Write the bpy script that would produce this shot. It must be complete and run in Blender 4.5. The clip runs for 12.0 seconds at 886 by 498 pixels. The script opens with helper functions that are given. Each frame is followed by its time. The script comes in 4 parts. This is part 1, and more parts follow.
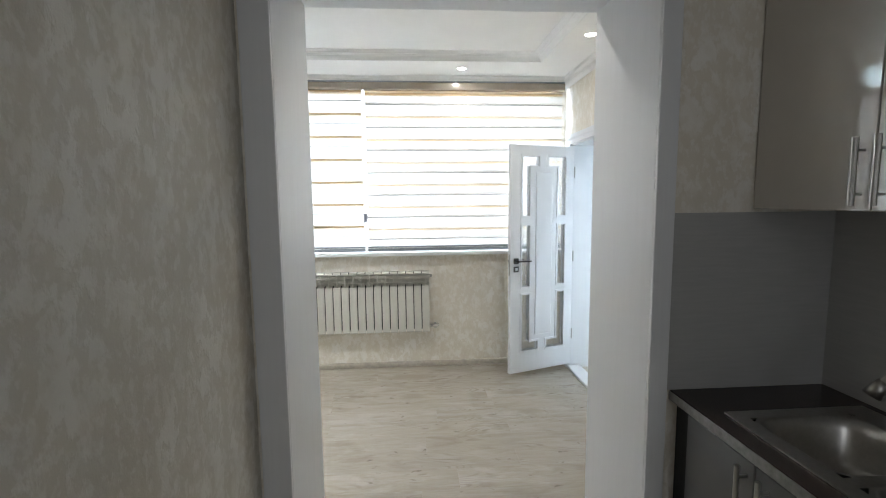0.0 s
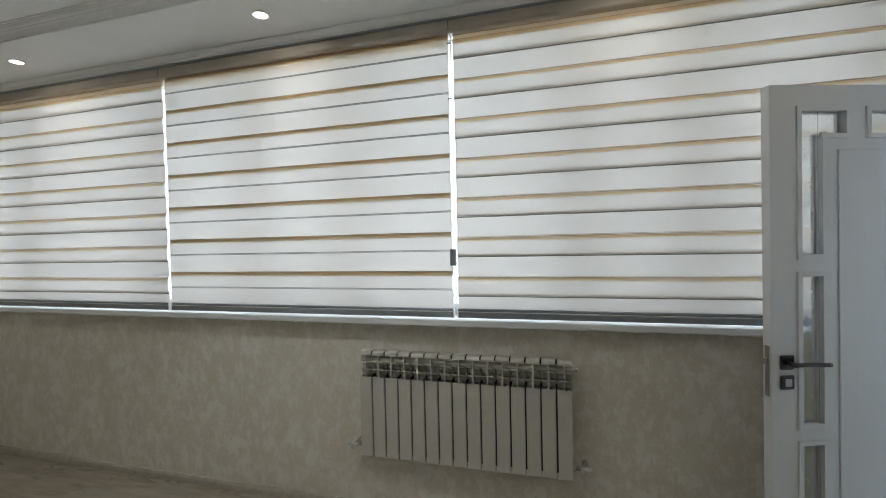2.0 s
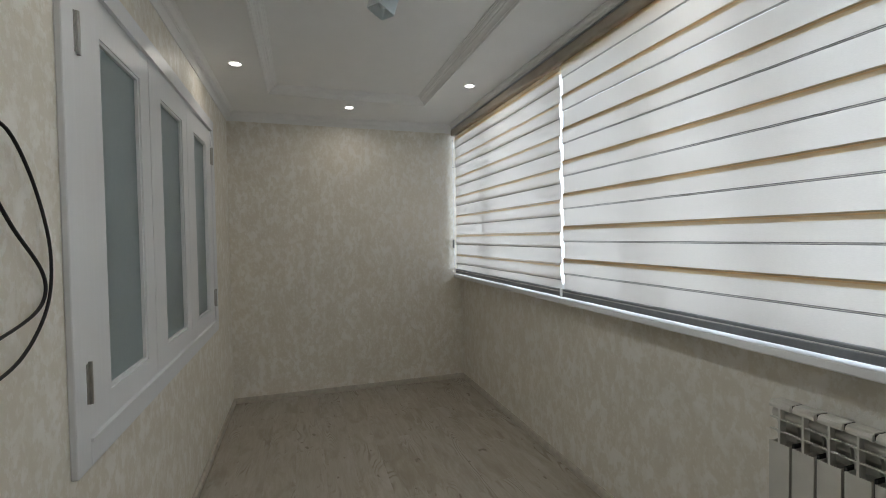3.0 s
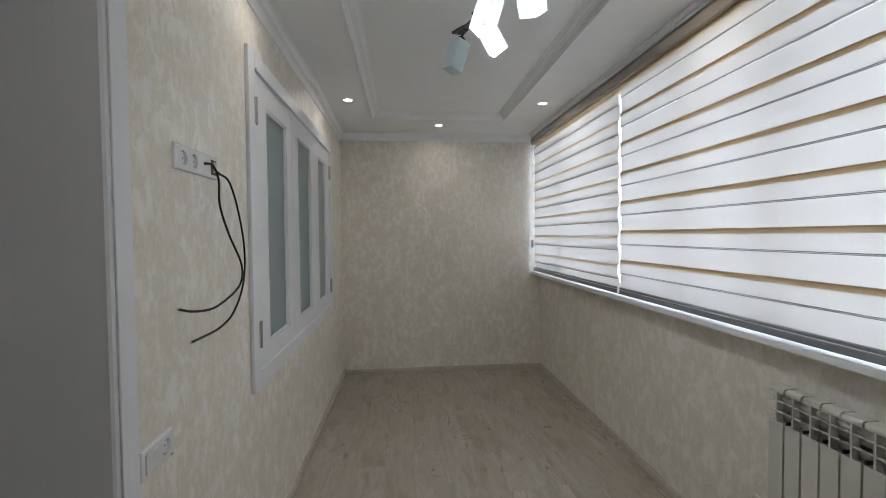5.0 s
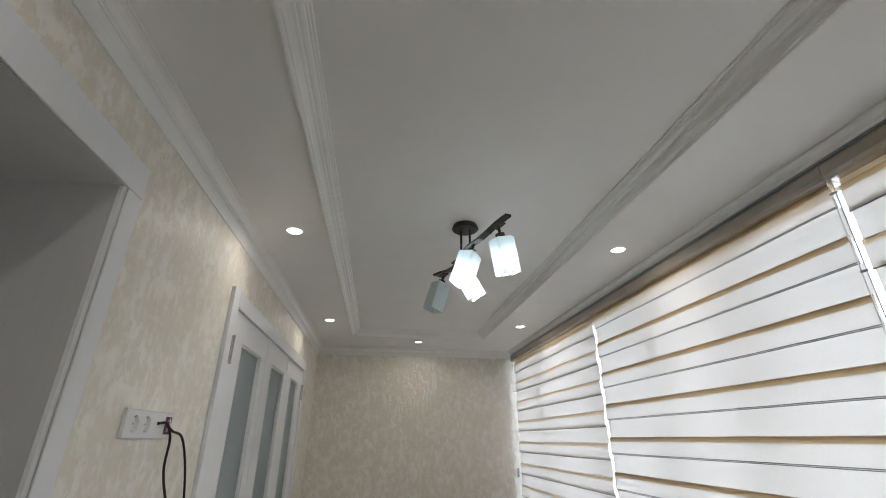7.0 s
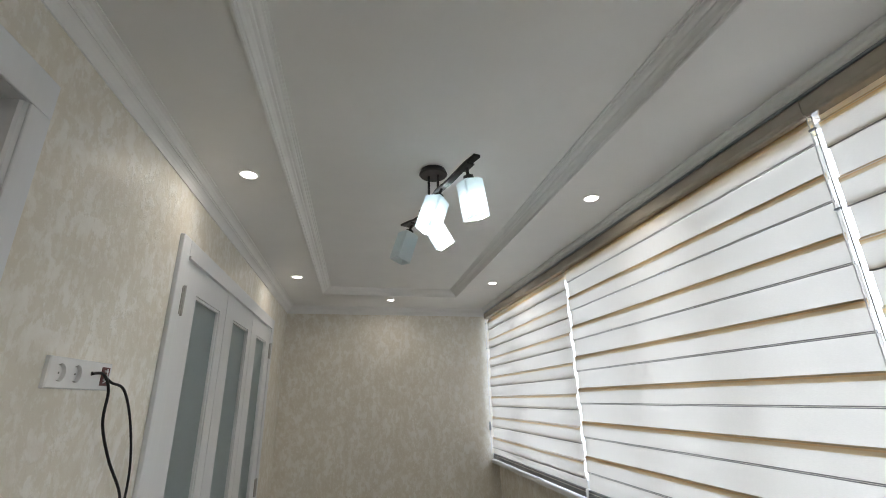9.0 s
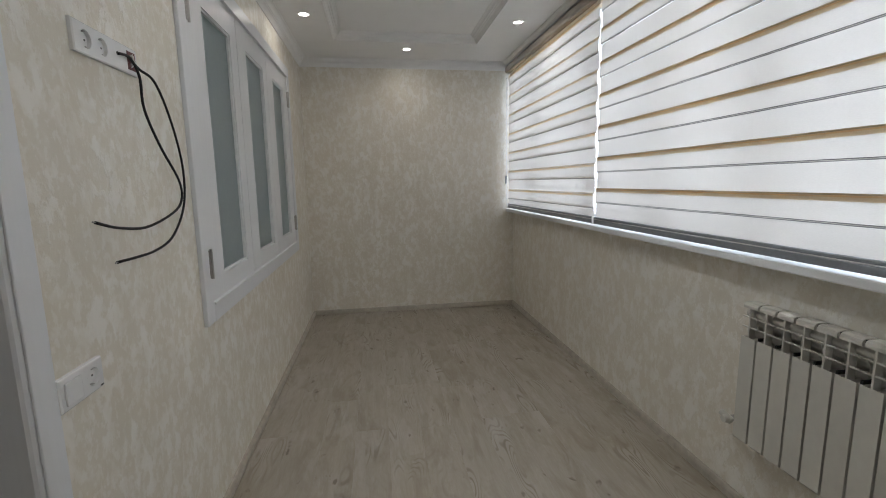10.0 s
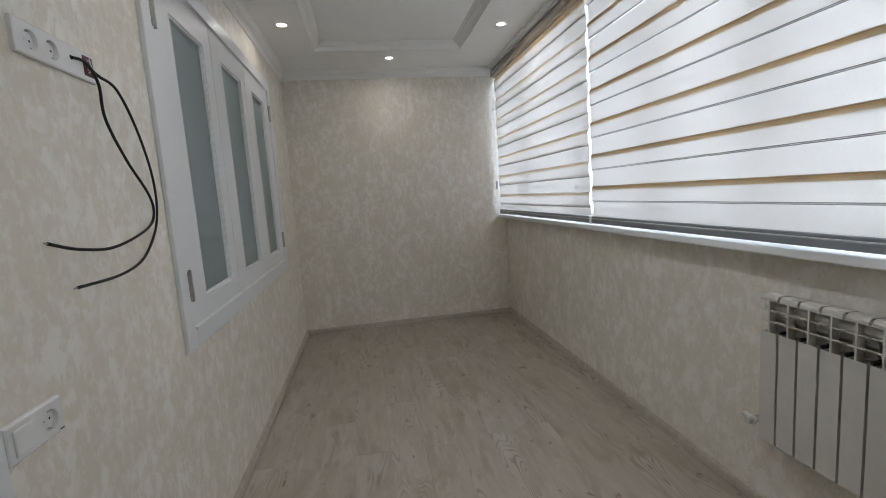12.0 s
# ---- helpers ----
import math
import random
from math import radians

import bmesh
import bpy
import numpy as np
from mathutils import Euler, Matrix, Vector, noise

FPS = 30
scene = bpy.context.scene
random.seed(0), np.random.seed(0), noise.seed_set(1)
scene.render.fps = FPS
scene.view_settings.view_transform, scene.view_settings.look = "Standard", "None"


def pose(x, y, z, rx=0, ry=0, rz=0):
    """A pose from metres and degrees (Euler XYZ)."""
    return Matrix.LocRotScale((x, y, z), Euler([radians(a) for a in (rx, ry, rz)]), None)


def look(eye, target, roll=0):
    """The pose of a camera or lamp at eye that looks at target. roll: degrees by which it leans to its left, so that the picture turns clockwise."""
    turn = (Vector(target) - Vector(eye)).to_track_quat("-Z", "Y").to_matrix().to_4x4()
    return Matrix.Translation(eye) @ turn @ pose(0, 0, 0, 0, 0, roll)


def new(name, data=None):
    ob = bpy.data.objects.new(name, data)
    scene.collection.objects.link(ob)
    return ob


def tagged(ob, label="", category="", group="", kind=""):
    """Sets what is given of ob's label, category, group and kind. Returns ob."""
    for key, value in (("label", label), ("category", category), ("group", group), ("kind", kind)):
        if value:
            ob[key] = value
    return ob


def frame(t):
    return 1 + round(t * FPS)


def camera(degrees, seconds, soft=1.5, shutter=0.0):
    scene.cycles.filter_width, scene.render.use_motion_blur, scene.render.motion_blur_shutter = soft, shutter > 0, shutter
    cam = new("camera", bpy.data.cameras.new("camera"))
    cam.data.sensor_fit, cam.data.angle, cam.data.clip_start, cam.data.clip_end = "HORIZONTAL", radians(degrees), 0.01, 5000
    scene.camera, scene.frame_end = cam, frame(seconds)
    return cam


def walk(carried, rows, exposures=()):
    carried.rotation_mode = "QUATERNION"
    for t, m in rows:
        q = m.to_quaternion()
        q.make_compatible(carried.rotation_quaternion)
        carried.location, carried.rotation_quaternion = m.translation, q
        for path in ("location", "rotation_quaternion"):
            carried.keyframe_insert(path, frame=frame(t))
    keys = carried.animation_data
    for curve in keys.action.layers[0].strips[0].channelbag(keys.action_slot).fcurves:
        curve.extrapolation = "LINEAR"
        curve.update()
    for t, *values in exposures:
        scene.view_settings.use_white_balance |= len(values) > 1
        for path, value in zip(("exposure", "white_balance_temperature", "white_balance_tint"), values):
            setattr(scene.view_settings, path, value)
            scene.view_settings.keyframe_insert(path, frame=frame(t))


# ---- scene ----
cam = camera(90.0, 12.0, soft=1.0)
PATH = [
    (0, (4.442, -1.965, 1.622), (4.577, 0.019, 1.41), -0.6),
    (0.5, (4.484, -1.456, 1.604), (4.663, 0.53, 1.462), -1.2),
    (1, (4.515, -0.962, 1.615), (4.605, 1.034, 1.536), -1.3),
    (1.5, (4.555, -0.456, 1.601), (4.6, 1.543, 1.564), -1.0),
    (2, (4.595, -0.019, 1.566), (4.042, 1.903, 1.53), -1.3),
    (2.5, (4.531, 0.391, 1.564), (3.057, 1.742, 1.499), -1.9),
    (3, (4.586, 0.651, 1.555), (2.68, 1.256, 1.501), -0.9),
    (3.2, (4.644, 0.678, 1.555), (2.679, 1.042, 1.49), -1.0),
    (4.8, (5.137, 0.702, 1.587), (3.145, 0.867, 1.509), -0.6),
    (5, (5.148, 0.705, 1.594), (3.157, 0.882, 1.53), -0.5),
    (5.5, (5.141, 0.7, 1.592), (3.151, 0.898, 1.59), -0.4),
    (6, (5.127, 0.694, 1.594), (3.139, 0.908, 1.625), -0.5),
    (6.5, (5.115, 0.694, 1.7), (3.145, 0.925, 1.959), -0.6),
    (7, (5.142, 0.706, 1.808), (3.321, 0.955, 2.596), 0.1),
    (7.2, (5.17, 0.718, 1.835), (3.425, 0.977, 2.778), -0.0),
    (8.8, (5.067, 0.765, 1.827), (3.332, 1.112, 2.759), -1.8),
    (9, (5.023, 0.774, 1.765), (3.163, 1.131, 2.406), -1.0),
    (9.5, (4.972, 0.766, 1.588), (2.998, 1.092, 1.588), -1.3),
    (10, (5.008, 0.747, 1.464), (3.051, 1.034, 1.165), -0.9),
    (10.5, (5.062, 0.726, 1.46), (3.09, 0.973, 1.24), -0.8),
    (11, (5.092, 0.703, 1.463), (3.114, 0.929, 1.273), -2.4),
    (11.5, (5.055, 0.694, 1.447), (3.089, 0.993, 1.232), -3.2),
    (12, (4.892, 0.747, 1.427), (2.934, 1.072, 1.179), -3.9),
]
# seconds, stops, kelvin, tint
EXPOSURES = [
    (0.0, 1.12, 6350, 9),
    (0.5, 0.84, 6750, 12),
    (1.0, 0.37, 6550, 12),
    (1.5, -0.23, 6350, 8),
    (2.0, -0.42, 6620, 8),
    (2.5, -0.52, 6620, 8),
    (3.0, -0.43, 6600, 9),
    (5.0, -0.26, 6380, 12),
    (6.0, -0.21, 6380, 12),
    (7.0, -0.2, 6650, 12),
    (9.0, -0.17, 6650, 10),
    (9.5, -0.35, 6700, 11),
    (10.5, -0.22, 6400, 12),
    (12.0, -0.21, 6380, 12),
]
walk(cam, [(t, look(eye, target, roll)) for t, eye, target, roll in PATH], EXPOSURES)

# ---- light ----
world = bpy.data.worlds.new("sky")
scene.world = world
world.use_nodes = True
sky = world.node_tree.nodes.new("ShaderNodeTexSky")
sky.sky_type, sky.sun_disc = "NISHITA", False
sky.sun_elevation, sky.sun_rotation = radians(48), radians(20)
world.node_tree.links.new(sky.outputs["Color"], world.node_tree.nodes["Background"].inputs["Color"])
world.node_tree.nodes["Background"].inputs["Strength"].default_value = 0.12


def area_lamp(name, m, sx, sy, power, color, shape="RECTANGLE"):
    lamp = bpy.data.lights.new(name, "AREA")
    lamp.shape, lamp.size, lamp.size_y, lamp.energy, lamp.color = shape, sx, sy, power, color
    ob = new(name, lamp)
    ob.matrix_world = m
    return ob


# daylight in the long window and in the window of the room behind the door
area_lamp("window_daylight", pose(2.95, 2.86, 2.0, -90, 0, 0), 6.3, 2.0, 212, (0.785, 0.873, 1.0))
area_lamp("hall_daylight", pose(6.9, 3.3, 1.55, -90, 0, 0), 0.5, 1.3, 46, (0.7, 0.85, 1.0))
# unseen fill lamp added behind the camera to lift the kitchen; no window is built
area_lamp("kitchen_fill", pose(5.0, -3.9, 1.7, 90, 0, 0), 1.0, 1.2, 3.4, (0.95, 0.97, 1.0))


# ---- materials ----
def material(name):
    m = bpy.data.materials.new(name)
    m.use_nodes = True
    nt = m.node_tree
    return m, nt, nt.nodes["Principled BSDF"]


def node(nt, kind, **values):
    n = nt.nodes.new(kind)
    for key, value in values.items():
        n.inputs[key.replace("_", " ")].default_value = value
    return n


def coords(nt, scale=(1, 1, 1)):
    tc = nt.nodes.new("ShaderNodeTexCoord")
    mp = node(nt, "ShaderNodeMapping", Scale=scale)
    nt.links.new(tc.outputs["Object"], mp.inputs["Vector"])
    return mp.outputs["Vector"]


def node_map(nt, vec, scale):
    mp = node(nt, "ShaderNodeMapping", Scale=scale)
    nt.links.new(vec, mp.inputs["Vector"])
    return mp.outputs["Vector"]


def noise_tex(nt, vec, scale, detail=4.0, rough=0.55, distort=0.0):
    n = node(nt, "ShaderNodeTexNoise", Scale=scale, Detail=detail, Roughness=rough, Distortion=distort)
    nt.links.new(vec, n.inputs["Vector"])
    return n.outputs["Fac"]


def ramp(nt, fac, stops):
    r = nt.nodes.new("ShaderNodeValToRGB")
    el = r.color_ramp.elements
    while len(el) < len(stops):
        el.new(0.5)
    for e, (pos, c) in zip(el, stops):
        e.position = pos
        e.color = (*c, 1) if len(c) == 3 else c
    nt.links.new(fac, r.inputs["Fac"])
    return r.outputs["Color"]


def grey(v):
    return (v, v, v)


def bump(nt, bsdf, height, strength, distance):
    b = node(nt, "ShaderNodeBump", Strength=strength, Distance=distance)
    nt.links.new(height, b.inputs["Height"])
    nt.links.new(b.outputs["Normal"], bsdf.inputs["Normal"])


def mix(nt, fac, a, b, how="MIX"):
    m = nt.nodes.new("ShaderNodeMix")
    m.data_type, m.blend_type = "RGBA", how
    if isinstance(fac, float):
        m.inputs[0].default_value = fac
    else:
        nt.links.new(fac, m.inputs[0])
    for slot, v in ((6, a), (7, b)):
        if isinstance(v, tuple):
            m.inputs[slot].default_value = (*v, 1)
        else:
            nt.links.new(v, m.inputs[slot])
    return m.outputs[2]


def plain(name, color, rough=0.5, metal=0.0, vary=0.06, scale=30.0, bumps=0.0, coat=0.0):
    m, nt, b = material(name)
    vec = coords(nt)
    f = noise_tex(nt, vec, scale, 5)
    lo = tuple(c * (1 - vary) for c in color)
    hi = tuple(min(1, c * (1 + vary)) for c in color)
    nt.links.new(ramp(nt, f, [(0.3, lo), (0.7, hi)]), b.inputs["Base Color"])
    g = noise_tex(nt, vec, scale * 0.23, 3)
    nt.links.new(ramp(nt, g, [(0.3, grey(max(0.02, rough * 0.93))), (0.7, grey(min(1, rough * 1.07)))]), b.inputs["Roughness"])
    b.inputs["Metallic"].default_value = metal
    b.inputs["Coat Weight"].default_value = coat
    if bumps:
        bump(nt, b, f, bumps, 0.002)
    return m


def wallpaper(name, low, mid, high):
    """Cream plaster-look wall covering with silky upright flakes."""
    m, nt, b = material(name)
    vec = coords(nt, (1, 1, 0.8))
    tall = coords(nt, (1, 1, 0.68))
    big = noise_tex(nt, vec, 2.2, 3, 0.5)
    blot = noise_tex(nt, vec, 6.0, 5, 0.6, 0.3)
    flake = noise_tex(nt, tall, 18, 6, 0.6, 0.2)
    chip = noise_tex(nt, tall, 42, 5, 0.6, 0.15)
    pit = noise_tex(nt, coords(nt, (1, 1, 0.4)), 60, 4, 0.6, 0.2)
    fine = noise_tex(nt, vec, 220, 3, 0.6)
    c = ramp(nt, blot, [(0.36, low), (0.62, mid)])
    c = mix(nt, ramp(nt, big, [(0.4, grey(0.0)), (0.7, grey(0.45))]), c, low)
    where = mix(nt, 1.0, ramp(nt, flake, [(0.475, grey(0.0)), (0.545, grey(1.0))]), ramp(nt, blot, [(0.4, grey(0.15)), (0.58, grey(0.95))]), "MULTIPLY")
    c = mix(nt, where, c, high)
    c = mix(nt, ramp(nt, chip, [(0.53, grey(0.0)), (0.59, grey(0.5))]), c, high)
    c = mix(nt, ramp(nt, pit, [(0.3, grey(0.4)), (0.38, grey(0.0))]), c, tuple(v * 0.9 for v in low))
    nt.links.new(c, b.inputs["Base Color"])
    nt.links.new(ramp(nt, where, [(0.1, grey(0.5)), (0.7, grey(0.41))]), b.inputs["Roughness"])
    lump = noise_tex(nt, tall, 26, 4, 0.55, 0.1)
    h = mix(nt, 0.2, mix(nt, 0.55, where, lump), fine)
    bump(nt, b, h, 0.6, 0.005)
    return m


def wood_floor(name):
    """Whitewashed grey-beige oak laminate, grain along x, each plank a little different."""
    m, nt, b = material(name)
    tc = nt.nodes.new("ShaderNodeTexCoord")
    info = nt.nodes.new("ShaderNodeObjectInfo")
    off = nt.nodes.new("ShaderNodeVectorMath")
    off.operation = "SCALE"
    off.inputs[0].default_value = (31.0, 17.0, 5.0)
    nt.links.new(info.outputs["Random"], off.inputs["Scale"])
    add = nt.nodes.new("ShaderNodeVectorMath")
    nt.links.new(tc.outputs["Object"], add.inputs[0])
    nt.links.new(off.outputs["Vector"], add.inputs[1])
    mp = node(nt, "ShaderNodeMapping", Scale=(0.12, 1, 1))
    nt.links.new(add.outputs["Vector"], mp.inputs["Vector"])
    vec = mp.outputs["Vector"]
    grain = noise_tex(nt, vec, 30, 7, 0.7, 0.35)
    slow = noise_tex(nt, node_map(nt, add.outputs["Vector"], (0.22, 1, 1)), 5.0, 2, 0.5, 0.2)
    many, sine = nt.nodes.new("ShaderNodeMath"), nt.nodes.new("ShaderNodeMath")
    many.operation, sine.operation = "MULTIPLY", "SINE"
    many.inputs[1].default_value = 150.0
    nt.links.new(slow, many.inputs[0])
    nt.links.new(many.outputs[0], sine.inputs[0])
    rings = ramp(nt, sine.outputs[0], [(0.1, grey(1.0)), (0.9, grey(0.0))])
    patch = noise_tex(nt, node_map(nt, add.outputs["Vector"], (0.3, 1, 1)), 6.5, 3, 0.5, 0.4)
    c = ramp(nt, grain, [(0.25, (0.35, 0.307, 0.25)), (0.5, (0.396, 0.354, 0.295)), (0.75, (0.44, 0.402, 0.345))])
    c = mix(nt, ramp(nt, patch, [(0.53, grey(0.06)), (0.66, grey(0.75))]), c, mix(nt, rings, (0.235, 0.198, 0.15), (0.43, 0.395, 0.34)))
    wash = noise_tex(nt, node_map(nt, add.outputs["Vector"], (0.3, 1, 1)), 5.5, 6, 0.65, 0.3)
    c = mix(nt, ramp(nt, wash, [(0.52, grey(0.0)), (0.64, grey(0.5))]), c, (0.5, 0.475, 0.44))
    brown = noise_tex(nt, node_map(nt, add.outputs["Vector"], (0.35, 1, 1)), 7.7, 4, 0.6, 0.6)
    c = mix(nt, ramp(nt, brown, [(0.5, grey(0.0)), (0.66, grey(0.6))]), c, (0.285, 0.24, 0.172))
    knot = noise_tex(nt, node_map(nt, add.outputs["Vector"], (0.6, 1, 1)), 16, 2, 0.5, 0.3)
    c = mix(nt, ramp(nt, knot, [(0.68, grey(0.0)), (0.75, grey(0.7))]), c, (0.14, 0.105, 0.075))
    tone = ramp(nt, info.outputs["Random"], [(0.0, grey(0.97)), (1.0, grey(1.02))])
    c = mix(nt, 1.0, c, tone, "MULTIPLY")
    nt.links.new(c, b.inputs["Base Color"])
    nt.links.new(ramp(nt, grain, [(0.3, grey(0.5)), (0.7, grey(0.36))]), b.inputs["Roughness"])
    bump(nt, b, mix(nt, 0.5, grain, rings), 0.14, 0.001)
    return m


def fabric(name, color, through_share):
    """Woven blind cloth that lets part of the daylight through."""
    m, nt, b = material(name)
    nt.nodes.remove(b)
    out = nt.nodes["Material Output"]
    vec = coords(nt)
    weave = noise_tex(nt, coords(nt, (0.25, 1, 2.0)), 320, 3)
    soft = noise_tex(nt, vec, 2.5, 3)
    c = ramp(nt, weave, [(0.3, tuple(v * 0.94 for v in color)), (0.7, color)])
    c = mix(nt, ramp(nt, soft, [(0.35, grey(0.0)), (0.7, grey(0.25))]), c, tuple(v * 0.95 for v in color))
    d = nt.nodes.new("ShaderNodeBsdfDiffuse")
    t = nt.nodes.new("ShaderNodeBsdfTranslucent")
    for n in (d, t):
        nt.links.new(c, n.inputs["Color"])
    ms = nt.nodes.new("ShaderNodeMixShader")
    ms.inputs[0].default_value = through_share
    nt.links.new(d.outputs[0], ms.inputs[1])
    nt.links.new(t.outputs[0], ms.inputs[2])
    nt.links.new(ms.outputs[0], out.inputs["Surface"])
    return m


def emitting(name, color, strength):
    m, nt, b = material(name)
    b.inputs["Base Color"].default_value = (*color, 1)
    b.inputs["Emission Color"].default_value = (*color, 1)
    b.inputs["Emission Strength"].default_value = strength
    return m


def glass(name, color, rough, clear=1.0):
    m, nt, b = material(name)
    vec = coords(nt)
    f = noise_tex(nt, vec, 60, 3)
    nt.links.new(ramp(nt, f, [(0.3, grey(max(0.0, rough - 0.04))), (0.7, grey(rough + 0.04))]), b.inputs["Roughness"])
    b.inputs["Base Color"].default_value = (*color, 1)
    b.inputs["Transmission Weight"].default_value = clear
    b.inputs["IOR"].default_value = 1.45
    return m


def streaked(name, low, high):
    """Panel with faint level streaks."""
    m, nt, b = material(name)
    f = noise_tex(nt, coords(nt, (1.2, 1.2, 16)), 6, 6, 0.65)
    g = noise_tex(nt, coords(nt), 3, 3)
    c = mix(nt, ramp(nt, g, [(0.3, grey(0.0)), (0.7, grey(0.3))]), ramp(nt, f, [(0.35, low), (0.65, high)]), low)
    nt.links.new(c, b.inputs["Base Color"])
    nt.links.new(ramp(nt, f, [(0.3, grey(0.35)), (0.7, grey(0.5))]), b.inputs["Roughness"])
    bump(nt, b, f, 0.15, 0.001)
    return m


def lacquer(name, color, rough):
    """Sprayed lacquer over wood: faint upright grain under the paint."""
    m, nt, b = material(name)
    grain = noise_tex(nt, coords(nt, (1, 1, 0.03)), 70, 5, 0.6)
    cloud = noise_tex(nt, coords(nt), 3, 3)
    c = ramp(nt, grain, [(0.3, tuple(v * 0.965 for v in color)), (0.7, color)])
    c = mix(nt, ramp(nt, cloud, [(0.35, grey(0.0)), (0.7, grey(0.4))]), c, tuple(v * 0.98 for v in color))
    nt.links.new(c, b.inputs["Base Color"])
    nt.links.new(ramp(nt, grain, [(0.3, grey(rough * 1.12)), (0.7, grey(rough * 0.92))]), b.inputs["Roughness"])
    bump(nt, b, grain, 0.1, 0.0008)
    return m


WALL = wallpaper("cream_wall_covering", (0.732, 0.678, 0.582), (0.783, 0.737, 0.65), (0.868, 0.84, 0.784))
# the cream covering again, its colour darkened for the dim kitchen
KWALL = wallpaper("shaded_cream_wall_covering", (0.55, 0.503, 0.43), (0.605, 0.565, 0.497), (0.7, 0.667, 0.612))
FLOOR = wood_floor("whitewashed_oak_laminate")
CEIL = plain("ceiling_paint", (0.87, 0.868, 0.855), 0.6, vary=0.015, scale=5, bumps=0.03)
MOULD = plain("moulding_paint", (0.86, 0.86, 0.85), 0.42, vary=0.02, scale=12, bumps=0.03)
WHITE = lacquer("white_lacquer", (0.79, 0.8, 0.82), 0.38)
PVC = plain("white_pvc", (0.82, 0.83, 0.84), 0.3, vary=0.02, scale=14)
PLASTIC = plain("white_plastic", (0.82, 0.82, 0.82), 0.25, vary=0.02, scale=20)
ENAMEL = plain("radiator_enamel", (0.61, 0.592, 0.54), 0.33, vary=0.03, scale=25)
SKIRT = plain("skirting_laminate", (0.5, 0.455, 0.39), 0.36, vary=0.14, scale=20)
BLACK = plain("black_cable", (0.006, 0.006, 0.006), 0.55, vary=0.2)
DARK = plain("dark_void", (0.02, 0.02, 0.02), 0.7, vary=0.2)
CHROME = plain("dark_chrome", (0.07, 0.065, 0.065), 0.3, metal=1.0, vary=0.1)
STEEL = plain("brushed_steel", (0.45, 0.44, 0.42), 0.34, metal=1.0, vary=0.08, scale=60)
CLOTH = fabric("cream_blind_cloth", (0.882, 0.86, 0.832), 0.5)
# tan cloths that colour in the warm shade of overlapping layers
SHADOWTAN = fabric("tan_overlap_shadow", (0.94, 0.77, 0.53), 0.85)
SHADOWPALE = fabric("pale_overlap_shadow", (0.96, 0.88, 0.74), 0.9)
HEMGREY = fabric("grey_blind_hem", (0.36, 0.36, 0.37), 0.4)
HEMPALE = fabric("pale_blind_hem", (0.66, 0.63, 0.6), 0.5)
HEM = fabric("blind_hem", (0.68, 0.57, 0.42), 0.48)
TAUPE = plain("taupe_fascia", (0.4, 0.35, 0.29), 0.16, vary=0.06, scale=8, coat=0.3)
GREYBAR = plain("grey_aluminium", (0.35, 0.38, 0.42), 0.35, metal=0.6, vary=0.05)
CLEAR = glass("clear_glass", (0.95, 0.97, 0.97), 0.04)
SLOT = glass("hazy_glass", (0.95, 0.97, 0.98), 0.24)
FROST = glass("frosted_glass", (0.42, 0.5, 0.52), 0.5, 0.45)
SPOT = emitting("spot_diffuser", (1.0, 0.98, 0.94), 14)
LIT = fabric("lit_shade_glass", (0.86, 0.92, 0.94), 0.8)
BULB = emitting("led_bulb", (0.9, 0.965, 1.0), 720)
UNLIT = fabric("frosted_shade_glass", (0.82, 0.87, 0.88), 0.6)
WORKTOP = plain("dark_brown_worktop", (0.035, 0.024, 0.02), 0.25, vary=0.4, scale=18)
GLOSS = plain("gloss_cabinet", (0.55, 0.52, 0.48), 0.07, vary=0.03, scale=5, coat=0.5)
GREYDOOR = plain("grey_cabinet", (0.085, 0.086, 0.09), 0.38, vary=0.06, scale=8, coat=0.05)
SPLASH = streaked("grey_splash_panel", (0.41, 0.41, 0.405), (0.455, 0.455, 0.448))
EDGE = plain("worn_edge_band", (0.2, 0.195, 0.185), 0.45, vary=0.3, scale=40)
RED = plain("socket_insert", (0.12, 0.03, 0.03), 0.5)


# ---- builders ----
def mesh_of(name, bm):
    bmesh.ops.recalc_face_normals(bm, faces=bm.faces)
    me = bpy.data.meshes.new(name)
    bm.to_mesh(me)
    bm.free()
    return me


def part(name, bm, mat, parent=None, label="", smooth=False):
    me = mesh_of(name, bm) if isinstance(bm, bmesh.types.BMesh) else bm
    if not me.materials:
        me.materials.append(mat)
    if smooth:
        for p in me.polygons:
            p.use_smooth = True
    ob = new(name, me)
    if parent is not None:
        ob.parent = parent
    if label:
        ob["label"] = label
    return ob


def empty(name, m=None):
    ob = new(name)
    ob.empty_display_size = 0.1
    if m is not None:
        ob.matrix_world = m
    return ob


def box(bm, x0, x1, y0, y1, z0, z1, bevel=0.0, seg=1):
    r = bmesh.ops.create_cube(bm, size=1.0)
    for v in r["verts"]:
        v.co = (x0 + (v.co.x + 0.5) * (x1 - x0), y0 + (v.co.y + 0.5) * (y1 - y0), z0 + (v.co.z + 0.5) * (z1 - z0))
    if bevel:
        edges = {e for v in r["verts"] for e in v.link_edges}
        bmesh.ops.bevel(bm, geom=list(edges), offset=bevel, segments=seg, affect="EDGES", profile=0.5)
    return bm


def boxes(*rows, bevel=0.0):
    bm = bmesh.new()
    for r in rows:
        box(bm, *r, bevel=bevel)
    return bm


